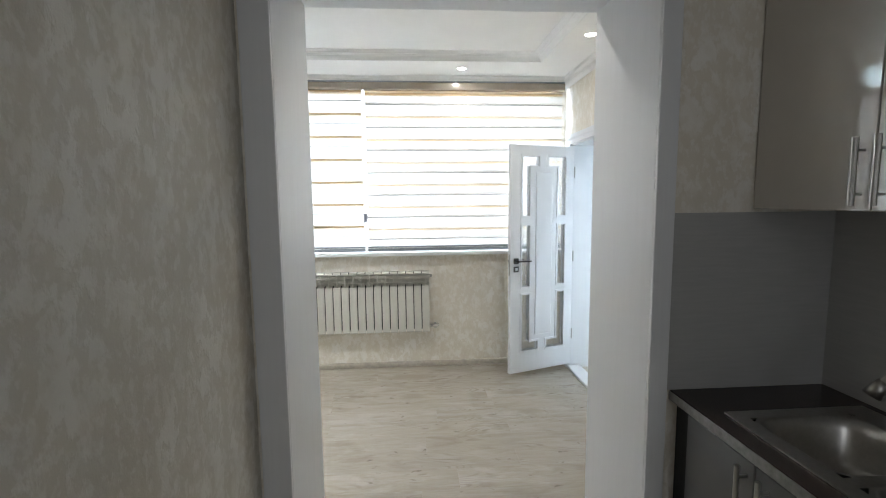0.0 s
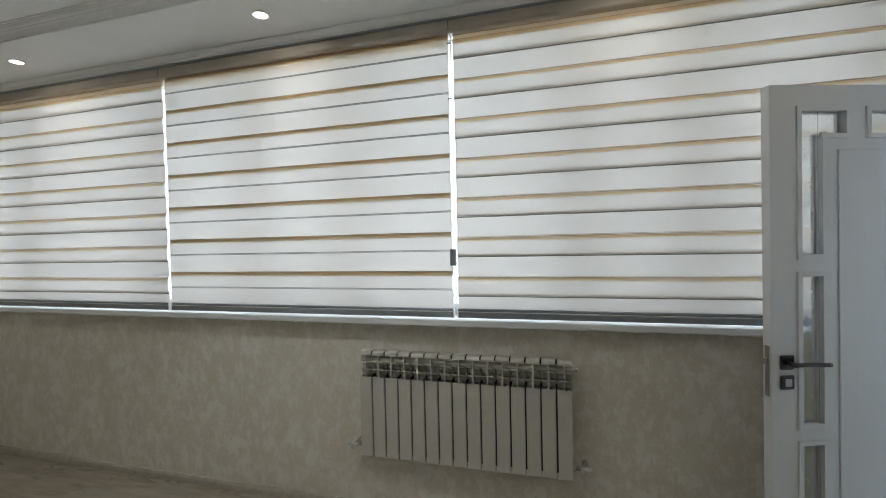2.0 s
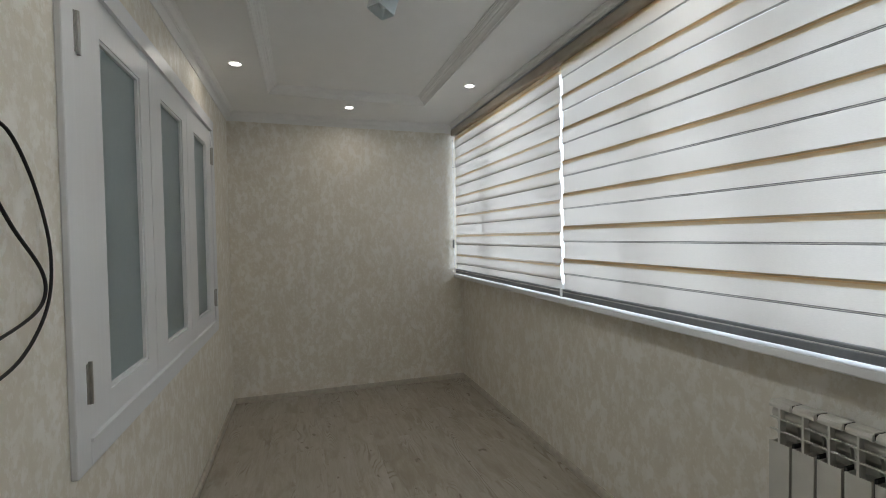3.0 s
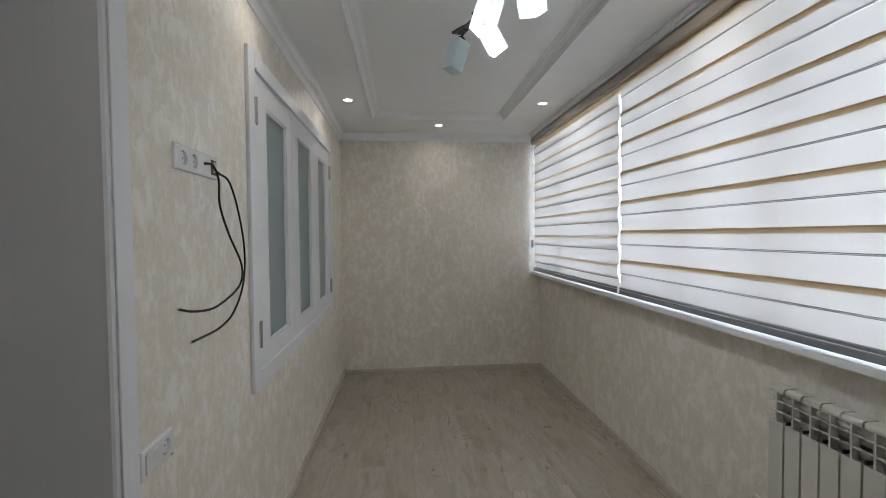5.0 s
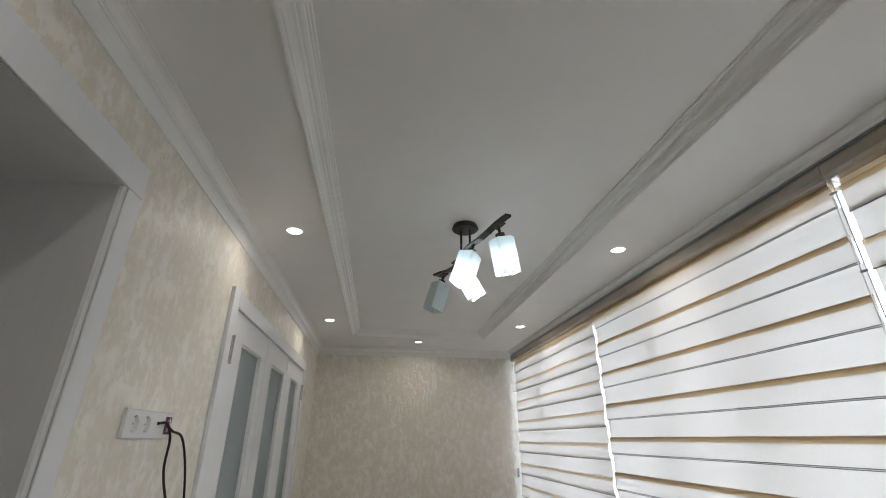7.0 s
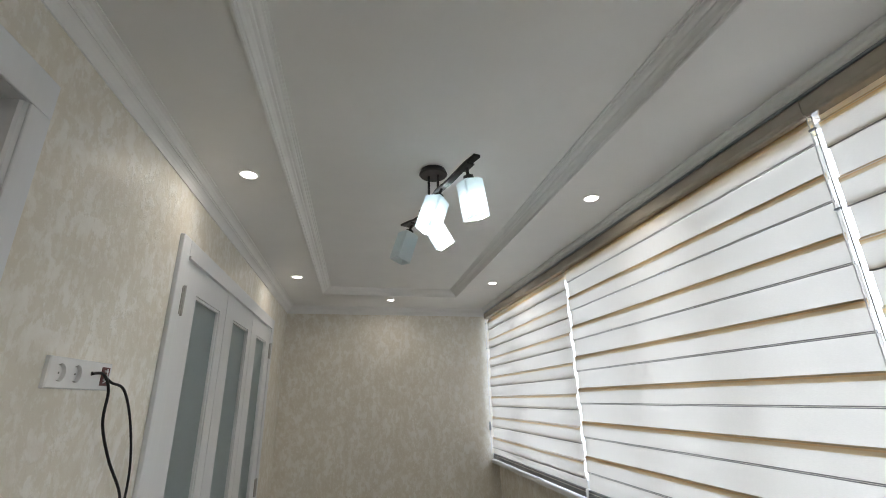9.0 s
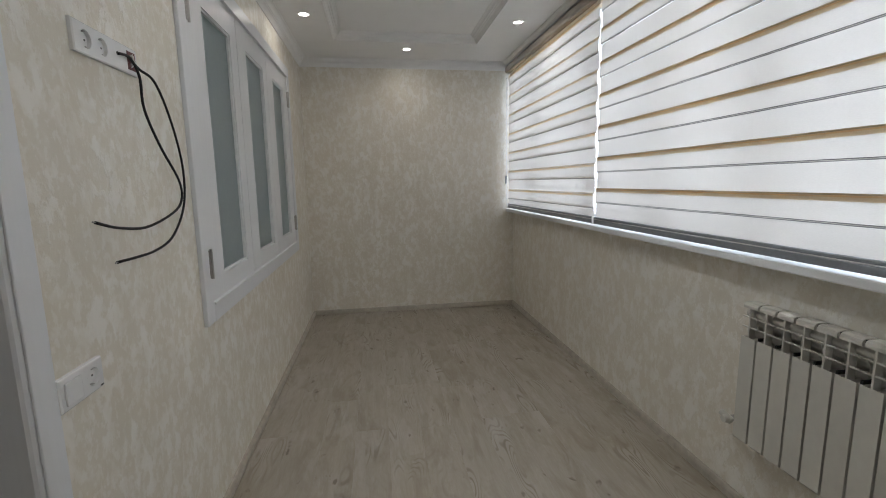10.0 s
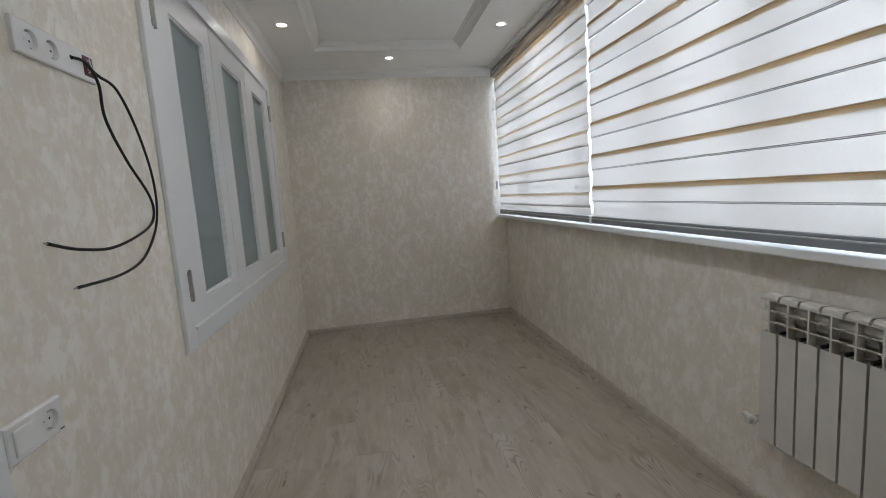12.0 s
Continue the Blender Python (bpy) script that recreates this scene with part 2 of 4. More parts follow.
def cyl(bm, a, b, r0, r1=None, seg=20):
    a, b = Vector(a), Vector(b)
    m = Matrix.Translation((a + b) / 2) @ (b - a).to_track_quat("Z", "Y").to_matrix().to_4x4()
    bmesh.ops.create_cone(bm, cap_ends=True, segments=seg, radius1=r0, radius2=r0 if r1 is None else r1, depth=(b - a).length, matrix=m)
    return bm


def tube(bm, pts, r, seg=8, steps=6):
    """A round bar along a smooth line through the points."""
    p = [Vector(q) for q in pts]
    line = []
    for i in range(len(p) - 1):
        a, b, c, d = p[max(i - 1, 0)], p[i], p[i + 1], p[min(i + 2, len(p) - 1)]
        for k in range(steps):
            s = k / steps
            line.append(0.5 * (2 * b + (c - a) * s + (2 * a - 5 * b + 4 * c - d) * s * s + (3 * b - a - 3 * c + d) * s ** 3))
    line.append(p[-1])
    rings = []
    for i, q in enumerate(line):
        way = (line[min(i + 1, len(line) - 1)] - line[max(i - 1, 0)]).normalized()
        u = way.orthogonal().normalized() if i == 0 else (side - way * side.dot(way)).normalized()
        side = u
        w = way.cross(u)
        rings.append([bm.verts.new(q + r * (u * math.cos(2 * math.pi * k / seg) + w * math.sin(2 * math.pi * k / seg))) for k in range(seg)])
    for a, b in zip(rings, rings[1:]):
        for k in range(seg):
            bm.faces.new((a[k], a[(k + 1) % seg], b[(k + 1) % seg], b[k]))
    bm.faces.new(rings[0])
    bm.faces.new(rings[-1])
    return bm


def ring_sweep(bm, x0, x1, y0, y1, profile, closed=True):
    """Sweeps a profile of (inset, z) round a rectangle, with mitred corners."""
    loops = []
    for d, z in profile:
        loops.append([bm.verts.new((x0 + d, y0 + d, z)), bm.verts.new((x1 - d, y0 + d, z)), bm.verts.new((x1 - d, y1 - d, z)), bm.verts.new((x0 + d, y1 - d, z))])
    pairs = list(zip(loops, loops[1:])) + ([(loops[-1], loops[0])] if closed else [])
    for a, b in pairs:
        for k in range(4):
            bm.faces.new((a[k], a[(k + 1) % 4], b[(k + 1) % 4], b[k]))
    return bm


def extrude_profile(bm, profile, axis, a, b):
    """A closed profile drawn out along x (points are y, z) or y (points are x, z)."""
    def at(q, s):
        return (s, q[0], q[1]) if axis == "x" else (q[0], s, q[1])
    va = [bm.verts.new(at(q, a)) for q in profile]
    vb = [bm.verts.new(at(q, b)) for q in profile]
    n = len(profile)
    for i in range(n):
        bm.faces.new((va[i], va[(i + 1) % n], vb[(i + 1) % n], vb[i]))
    bm.faces.new(va)
    bm.faces.new(vb)
    return bm


def grid_slab(xs, ys, holes, z0, z1):
    """A flat slab on a grid, with cells left out."""
    bm = bmesh.new()
    vert = {}

    def v(i, j, z):
        if (i, j, z) not in vert:
            vert[i, j, z] = bm.verts.new((xs[i], ys[j], z))
        return vert[i, j, z]

    solid = {(i, j) for i in range(len(xs) - 1) for j in range(len(ys) - 1)} - set(holes)
    for i, j in solid:
        for z in (z0, z1):
            bm.faces.new((v(i, j, z), v(i + 1, j, z), v(i + 1, j + 1, z), v(i, j + 1, z)))
        for n, a, b in (((i - 1, j), (i, j), (i, j + 1)), ((i + 1, j), (i + 1, j), (i + 1, j + 1)), ((i, j - 1), (i, j), (i + 1, j)), ((i, j + 1), (i, j + 1), (i + 1, j + 1))):
            if n not in solid:
                bm.faces.new((v(*a, z0), v(*b, z0), v(*b, z1), v(*a, z1)))
    return bm


def structure(name, bm, mat, label, category):
    return tagged(part(name, bm, mat), label, category, kind="structure")


# ---- plan ----
L, W = 5.93, 2.32            # the room runs from x = 0 to L and y = 0 to W
H, HT = 2.757, 2.812         # lower ceiling and the raised middle
T = 0.43                     # thickness of the partition
OP0, OP1, OPZ = 4.0135, 5.25, 2.43   # opening to the kitchen
KX0, KX1 = 3.884, 6.0        # the kitchen's side walls
SILL = 1.148

# walls
bm = boxes((-0.3, OP0 - 0.04, -T, 0, 0, 0.95), (-0.3, 0.86, -T, 0, 0.95, 2.385), (2.99, OP0 - 0.04, -T, 0, 0.95, 2.385),
           (-0.3, OP0 - 0.04, -T, 0, 2.385, 2.9), (OP0 - 0.04, OP1 + 0.07, -T, 0, OPZ + 0.02, 2.9), (OP1 + 0.07, 6.4, -T, 0, 0, 2.9))
structure("wall_south", bm, WALL, "cream textured wall with a wide opening and a white window", "wall")
structure("wall_west", boxes((-0.3, 0, 0, W + 0.3, 0, 2.9)), WALL, "plain cream textured end wall", "wall")
structure("wall_east", boxes((L, L + T, 0, 1.39, 0, 2.9), (L, L + T, 2.15, W + 0.6, 0, 2.9), (L, L + T, 1.39, 2.15, 2.15, 2.9)), WALL,
          "cream textured wall with a white doorway", "wall")
structure("wall_north", boxes((0, L, W, W + 0.3, 0, SILL - 0.034), (0, L, W, W + 0.3, 2.74, 2.9), (5.89, L, W, W + 0.3, SILL - 0.034, 2.74)), WALL,
          "cream textured wall below a long window", "wall")

# ceiling
bm = boxes((-0.3, 6.4, -T, 0.41, H, 2.95), (-0.3, 6.4, 1.74, 2.9, H, 2.95), (-0.3, 0.66, 0.41, 1.74, H, 2.95), (5.52, 6.4, 0.41, 1.74, H, 2.95),
           (0.66, 5.52, 0.41, 1.74, HT, 2.95))
structure("ceiling", bm, CEIL, "white ceiling with a raised middle field", "ceiling")
crown = [(0, 2.674), (0.005, 2.674), (0.008, 2.683), (0.014, 2.695), (0.022, 2.705), (0.029, 2.711), (0.032, 2.711), (0.033, 2.718), (0.038, 2.72), (0.039, 2.727), (0.044, 2.738), (0.053, 2.747), (0.062, 2.751), (0.069, 2.752), (0.069, 2.7565), (0, 2.7565)]
structure("trim_crown", ring_sweep(bmesh.new(), 0, L, 0, W, crown), MOULD, "white stepped crown moulding round the ceiling", "moulding")
tray = [(-0.008, 2.7568), (-0.008, 2.75), (0.0, 2.748), (0.006, 2.75), (0.009, 2.758), (0.013, 2.759), (0.019, 2.771), (0.028, 2.78), (0.037, 2.783), (0.04, 2.788), (0.049, 2.789), (0.056, 2.793), (0.06, 2.799), (0.065, 2.8), (0.067, 2.805), (0.074, 2.806), (0.076, 2.8115)]
structure("trim_tray", ring_sweep(bmesh.new(), 0.66, 5.52, 0.41, 1.74, tray, closed=False), MOULD, "white stepped moulding round the raised ceiling field", "moulding")

band = [(2.172, 2.7562), (2.172, 2.749), (2.18, 2.742), (2.186, 2.73), (2.197, 2.724), (2.199, 2.7165), (2.212, 2.7165), (2.212, 2.7562)]
structure("trim_window", extrude_profile(bmesh.new(), band, "x", 0.064, L - 0.064), MOULD, "white moulding above the blinds", "moulding")

# skirting
sk = [(0, 0), (0.018, 0), (0.018, 0.03), (0.012, 0.046), (0.004, 0.05), (0, 0.05)]
for name, prof, axis, a, b in (
        ("baseboard_north", [(W - d, z) for d, z in sk], "x", 0.018, L - 0.018), ("baseboard_south", list(sk), "x", 0.018, OP0 - 0.085),
        ("baseboard_south_east", list(sk), "x", OP1 + 0.085, L - 0.018),
        ("baseboard_west", list(sk), "y", 0, W), ("baseboard_east", [(L - d, z) for d, z in sk], "y", 0, 1.3)):
    structure(name, extrude_profile(bmesh.new(), prof, axis, a, b), SKIRT, "beige-grey laminate skirting along the floor", "skirting")


# ---- the long window ----
def long_window():
    win = tagged(empty("window_1", pose(0, 0, SILL)), "long white plastic window behind closed blinds", "window", kind="structure")
    win.matrix_world = Matrix.Identity(4)
    y0, y1 = 2.4, 2.46
    bm = boxes((0.0, 5.89, y0, y1, SILL, SILL + 0.06), (0.0, 5.89, y0, y1, 2.68, 2.74), (0.0, 0.06, y0, y1, SILL + 0.06, 2.68), (5.83, 5.89, y0, y1, SILL + 0.06, 2.68))
    part("window_frame", bm, PVC, win)
    mull = [0.83, 2.0, 2.76, 3.4, 4.64, 5.16]
    for x in mull:
        part("mullion", box(bmesh.new(), x - 0.06, x + 0.06, y0 - 0.01, y1, SILL + 0.06, 2.68, 0.006), PVC, win)
    xs = [0.06] + [v for m in mull for v in (m - 0.06, m + 0.06)] + [5.83]
    for a, b in zip(xs[::2], xs[1::2]):
        p = part("pane", box(bmesh.new(), a, b, 2.43, 2.436, SILL + 0.06, 2.68), CLEAR, win)
        p.visible_shadow = False
    part("window_sill", box(bmesh.new(), 0.0, L, 2.226, y0, SILL - 0.034, SILL, 0.006, 2), PVC, win, "white plastic window sill board")


long_window()


# ---- zebra blinds ----
PITCH = 0.2062               # one front and one rear band of a blind
RAIL = 1.205                 # lower end of the cloth


def zebra_blind(x0, x1, edge, wand_x, beaded, crossed):
    """A day-and-night roller blind; edge is the lower edge of one front band.
    crossed: the rear bands overlap the front ones above that edge, else at the front bands' upper edge."""
    b = tagged(empty("zebra_blind"), "closed cream zebra roller blind with taupe cassette", "window blind", "blinds on the long window")
    top = 2.645
    c = [(2.285, 2.706), (2.215, 2.706), (2.204, 2.702), (2.2, 2.692), (2.2, 2.655), (2.204, 2.642), (2.212, 2.637), (2.285, 2.637)]
    part("cassette", extrude_profile(bmesh.new(), c, "x", x0 - 0.0125, x1 + 0.0125), TAUPE, b, "glossy taupe cassette")
    part("head_rail", boxes((x0 - 0.012, x1 + 0.012, 2.203, 2.28, 2.7065, 2.716)), GREYBAR, b)
    yf, yr = 2.238, 2.247

    def strip(name, y, a, e, mat, parent):
        a, e = max(a, RAIL), min(e, top)
        return part(name, box(bmesh.new(), x0, x1, y, y + 0.001, a, e), mat, parent) if e - a > 0.002 else None

    z = edge
    while z < top:
        z += PITCH
    while z > RAIL - PITCH:
        up = z + PITCH / 2                      # upper edge of the front band
        f = strip("front_band", yf, z, up, CLOTH, b)
        r = strip("rear_band", yr, up - (0.004 if crossed else 0.024), z + PITCH + (0.018 if crossed else 0.003), CLOTH, b)
        # tan and pale strips paint the overlap's soft warm shade next to the hems
        if f:
            if crossed:
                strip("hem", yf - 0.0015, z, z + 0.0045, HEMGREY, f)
                strip("overlap_shadow", yf + 0.003, z + 0.005, z + 0.012, SHADOWPALE, f)
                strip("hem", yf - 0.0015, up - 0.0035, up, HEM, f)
                strip("overlap_shadow", yf - 0.0015, up - 0.011, up - 0.007, SHADOWTAN, f)
                strip("overlap_shadow", yf - 0.0015, up - 0.02, up - 0.0113, SHADOWPALE, f)
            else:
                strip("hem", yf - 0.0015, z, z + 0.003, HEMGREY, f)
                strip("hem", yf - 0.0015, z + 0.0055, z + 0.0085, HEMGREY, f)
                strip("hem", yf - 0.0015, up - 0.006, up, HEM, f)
                strip("overlap_shadow", yf - 0.0015, up - 0.0125, up - 0.0065, SHADOWTAN, f)
                strip("overlap_shadow", yf - 0.0015, up - 0.026, up - 0.0128, SHADOWPALE, f)
        if r and not crossed:
            strip("hem", yr - 0.0015, z + PITCH - 0.011, z + PITCH - 0.0095, HEMPALE, r)
        if r and crossed:
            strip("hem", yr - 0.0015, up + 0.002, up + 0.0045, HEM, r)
        z -= PITCH
    # the same shade coloured in below the cassette
    strip("overlap_shadow", yr + 0.006, top - 0.03, top, SHADOWTAN, b)
    strip("overlap_shadow", yr + 0.006, top - 0.062, top - 0.0305, SHADOWPALE, b)
    rail = part("bottom_rail", box(bmesh.new(), x0, x1, 2.232, 2.262, 1.1605, 1.19, 0.004, 2), GREYBAR, b, "grey aluminium bottom rail")
    part("rail_cover", box(bmesh.new(), x0, x1, 2.234, 2.258, 1.1945, 1.2085, 0.003), GREYBAR, rail)
    part("rail_bead", box(bmesh.new(), x0, x1, 2.233, 2.259, 1.1902, 1.1943, 0.001), PVC, rail, "white bead along the rail")
    for x in (x0 - 0.004, x1):
        part("end_cap", box(bmesh.new(), x, x + 0.004, 2.23, 2.264, 1.157, 1.21, 0.0015), PLASTIC, rail)
    if beaded:
        ch = part("chain", tube(bmesh.new(), [(wand_x, 2.222, 2.64), (wand_x, 2.22, 1.9), (wand_x + 0.003, 2.22, 1.3), (wand_x + 0.012, 2.22, 1.22), (wand_x + 0.018, 2.22, 1.3), (wand_x + 0.015, 2.222, 2.64)], 0.0022, 6, 4), PLASTIC, b)
        part("chain_weight", box(bmesh.new(), wand_x - 0.012, wand_x + 0.024, 2.21, 2.226, 1.435, 1.525, 0.006), GREYBAR, ch, "grey plastic chain weight")
        for z in (2.585, 2.3):
            part("chain_stop", box(bmesh.new(), wand_x - 0.004, wand_x + 0.02, 2.216, 2.226, z, z + 0.008, 0.002), GREYBAR, ch)
    return b


zebra_blind(0.055, 2.092, 1.884, 0.03, True, True)
zebra_blind(2.12, 3.994, 1.717, 4.0, True, False)
zebra_blind(4.022, 5.868, 1.891, 5.9, False, True)


# ---- radiator ----
def radiator(x0, n, pitch, zb, zt):
    r = tagged(empty("radiator"), "white aluminium sectional radiator hung below the window", "radiator")
    yf, yb = 2.211, 2.29
    zp = zt - 0.146
    bm = bmesh.new()
    g = 0.009
    w = pitch - g
    # front plate with a slanted foot
    extrude_profile(bm, [(yf, zb + 0.006), (yf + 0.004, zb), (yf + 0.02, zb + 0.004), (yf + 0.008, zb + 0.03), (yf + 0.008, zp), (yf, zp + 0.002)], "x", 0, w)
    # waterway, rear plate
    box(bm, w / 2 - 0.014, w / 2 + 0.014, yf + 0.008, yb - 0.006, zb + 0.02, zp - 0.01)
    box(bm, -g / 2 + 0.0002, w + g / 2 - 0.0002, yb - 0.006, yb, zb + 0.02, zt - 0.03)
    zh = zt - 0.02
    step = (zh - zp) / 3
    for a in (0, w - 0.003):
        box(bm, a, a + 0.003, yf + 0.008, yb - 0.008, zb + 0.02, zp - 0.001)
        box(bm, a, a + 0.003, yf + 0.045, yb - 0.008, zp, zh)
    # rounded head
    extrude_profile(bm, [(yf + 0.001, zt - 0.024), (yf, zt - 0.014), (yf + 0.004, zt - 0.005), (yf + 0.014, zt), (yb - 0.02, zt - 0.002), (yb - 0.006, zt - 0.012), (yb - 0.006, zt - 0.02), (yf + 0.02, zt - 0.016), (yf + 0.008, zt - 0.026)], "x", 0, w)
    # upright fin, two cross bars and the hollow behind them
    box(bm, w / 2 - 0.0032, w / 2 + 0.0032, yf, yf + 0.03, zp - 0.005, zt - 0.015)
    # cross bars, each with a louvre that curves down to the back
    for z in (zp + step, zp + 2 * step, zh):
        if z < zh:
            box(bm, 0.001, w - 0.001, yf + 0.001, yf + 0.006, z, z + 0.0045)
        lip = [(0.006, 0.003), (0.018, 0.001), (0.03, -0.005), (0.04, -0.015), (0.046, -0.027), (0.049, -0.038)]
        curve = [(yf + d, z + h) for d, h in lip] + [(yf + d - 0.0025, z + h - 0.0025) for d, h in reversed(lip)]
        extrude_profile(bm, curve, "x", 0.0005, w - 0.0005)
    sec = mesh_of("section", bm)
    for i in range(n):
        part("section", sec, ENAMEL, r).matrix_local = Matrix.Translation((x0 + i * pitch, 0, 0))
    # black strips in the gaps stand in for the deep shade between sections
    gap_shadow = mesh_of("gap_shadow", box(box(bmesh.new(), w + 0.0006, pitch - 0.0006, yf + 0.012, yb - 0.01, zb + 0.03, zp + 0.01), w + 0.0006, pitch - 0.0006, yf + 0.012, yb - 0.022, zt - 0.022, zt - 0.004))
    for i in range(n - 1):
        part("gap_shadow", gap_shadow, DARK, r, "black strip put in as the shade between two sections").matrix_local = Matrix.Translation((x0 + i * pitch, 0, 0))
    x1 = x0 + n * pitch
    for z in (zb + 0.05, zt - 0.05):
        part("manifold", cyl(bmesh.new(), (x0 - 0.006, 2.252, z), (x1 + 0.004, 2.252, z), 0.019), ENAMEL, r)
    for x, s in ((x0 - 0.006, -1), (x1 + 0.004, 1)):
        v = part("valve", cyl(cyl(bmesh.new(), (x, 2.252, zb + 0.05), (x + s * 0.04, 2.252, zb + 0.05), 0.011), (x + s * 0.045, 2.225, zb + 0.05), (x + s * 0.045, W, zb + 0.05), 0.013), STEEL, r, "small white and nickel radiator valve")
        part("valve_cap", cyl(cyl(bmesh.new(), (x + s * 0.045, 2.226, zb + 0.05), (x + s * 0.045, 2.205, zb + 0.05), 0.02, 0.015), (x + s * 0.03, 2.235, zb + 0.043), (x + s * 0.078, 2.222, zb + 0.066), 0.017, 0.013), ENAMEL, v, "white plastic cap")
    part("bleed_plug", cyl(bmesh.new(), (x1 + 0.004, 2.252, zt - 0.05), (x1 + 0.02, 2.252, zt - 0.05), 0.012), STEEL, r)
    for x in (x0 + 0.3, x1 - 0.33):
        part("wall_bracket", boxes((x, x + 0.03, 2.285, W, zt - 0.09, zt - 0.05)), STEEL, r)
    return r


radiator(3.455, 15, 0.0762, 0.374, 0.966)


# ---- the white inner window ----
def inner_window():
    w = tagged(empty("window_2"), "white lacquered three-leaf inner window with frosted glass", "window", kind="structure")
    x0, x1, z0, z1 = 0.79, 3.062, 0.866, 2.462
    c = 0.088
    for name, b in (("casing_left", (x1 - c, x1, 0.0, 0.02, z0, z1)), ("casing_right", (x0, x0 + c, 0.0, 0.02, z0, z1)),
                    ("casing_top", (x0 + c, x1 - c, 0.0, 0.02, z1 - c, z1)), ("casing_bottom", (x0 + c, x1 - c, 0.0, 0.02, z0, z0 + c))):
        part(name, box(bmesh.new(), *b, 0.004, 2), WHITE, w)
    part("inner_bead", boxes((x0 + c, x1 - c, 0.0, 0.027, z0 + c - 0.012, z0 + c - 0.001), (x0 + c, x1 - c, 0.0, 0.027, z1 - c + 0.001, z1 - c + 0.012)), WHITE, w)
    part("frame", boxes((0.86, 2.99, -0.12, -0.04, 0.95, 0.97), (0.86, 2.99, -0.12, -0.04, 2.37, 2.385), (0.86, 0.885, -0.12, -0.04, 0.97, 2.37), (2.97, 2.99, -0.12, -0.04, 0.97, 2.37)), WHITE, w)
    za, zb = z0 + c + 0.001, z1 - c - 0.001
    for a, b, ga, gb in ((2.285, 2.967, 2.398, 2.79), (1.607, 2.281, 1.71, 2.11), (0.888, 1.603, 1.05, 1.42)):
        s = part("sash", boxes((a + 0.001, ga, -0.03, 0.012, za, zb), (gb, b - 0.001, -0.03, 0.012, za, zb), (ga, gb, -0.03, 0.012, za, 1.05), (ga, gb, -0.03, 0.012, 2.245, zb)), WHITE, w)
        part("sash_bead", boxes((ga, ga + 0.012, -0.0065, 0.006, 1.05, 2.245), (gb - 0.012, gb, -0.0065, 0.006, 1.05, 2.245), (ga + 0.012, gb - 0.012, -0.0065, 0.006, 1.05, 1.062), (ga + 0.012, gb - 0.012, -0.0065, 0.006, 2.233, 2.245)), WHITE, s)
        part("pane", boxes((ga + 0.001, gb - 0.001, -0.012, -0.007, 1.051, 2.244)), FROST, s, "grey-blue frosted glass pane")
    for x, z in ((2.972, 1.06), (2.972, 2.12), (0.884, 1.06), (0.884, 2.12)):
        h = part("hinge", cyl(bmesh.new(), (x, 0.022, z), (x, 0.022, z + 0.13), 0.007, seg=12), STEEL, w, "brushed steel hinge")
        part("hinge_leaf", boxes((x - 0.02, x + 0.02, 0.012, 0.0225, z + 0.004, z + 0.126)), STEEL, h)


inner_window()
structure("back_room", boxes((0.6, 3.2, -1.2, -1.1, 0.5, 2.7), (0.5, 0.6, -1.2, -T, 0.5, 2.7), (3.2, 3.3, -1.2, -T, 0.5, 2.7), (0.5, 3.3, -1.2, -T, 2.7, 2.8), (0.5, 3.3, -1.2, -T, 0.4, 0.5)), WALL, "dim room behind the frosted inner window", "wall")


# ---- opening to the kitchen ----
def opening():
    d = tagged(empty("opening_lining"), "white lacquered lining and casing of the wide opening", "door lining", kind="structure")
    nx0, nx1 = OP0 - 0.0175, OP1 + 0.052
    def slab(name, pts, z0, z1):
        bm = bmesh.new()
        lo = [bm.verts.new((x, y, z0)) for x, y in pts]
        hi = [bm.verts.new((x, y, z1)) for x, y in pts]
        n = len(pts)
        for i in range(n):
            bm.faces.new((lo[i], lo[(i + 1) % n], hi[(i + 1) % n], hi[i]))
        bm.faces.new(lo)
        bm.faces.new(hi)
        part(name, bm, WHITE, d)
    slab("jamb", [(OP0, -0.011), (nx0, -T), (nx0 - 0.02, -T), (OP0 - 0.02, 0.0), (OP0 - 0.011, 0.0), (OP0 - 0.004, -0.004)], 0, OPZ)
    slab("jamb", [(OP1, -0.011), (nx1, -T), (nx1 + 0.02, -T), (OP1 + 0.02, 0.0), (OP1 + 0.011, 0.0), (OP1 + 0.004, -0.004)], 0, OPZ)
    part("head", boxes((nx0 - 0.02, nx1 + 0.02, -T, 0, OPZ, OPZ + 0.02)), WHITE, d)
    c = 0.082
    for name, b in (("casing", (OP0 - c, OP0 - 0.012, 0, 0.007, 0, OPZ)), ("casing", (OP1 + 0.012, OP1 + c, 0, 0.007, 0, OPZ)), ("casing_top", (OP0 - c, OP1 + c, 0, 0.007, OPZ + 0.0005, OPZ + 0.098)),
                    ("casing", (nx0 - 0.1, nx0, -T - 0.016, -T, 0, OPZ)), ("casing", (nx1, nx1 + 0.072, -T - 0.016, -T, 0, OPZ)), ("casing_top", (nx0 - 0.1, nx1 + 0.072, -T - 0.016, -T, OPZ, OPZ + c))):
        part(name, box(bmesh.new(), *b, 0.003, 2), WHITE, d)


opening()


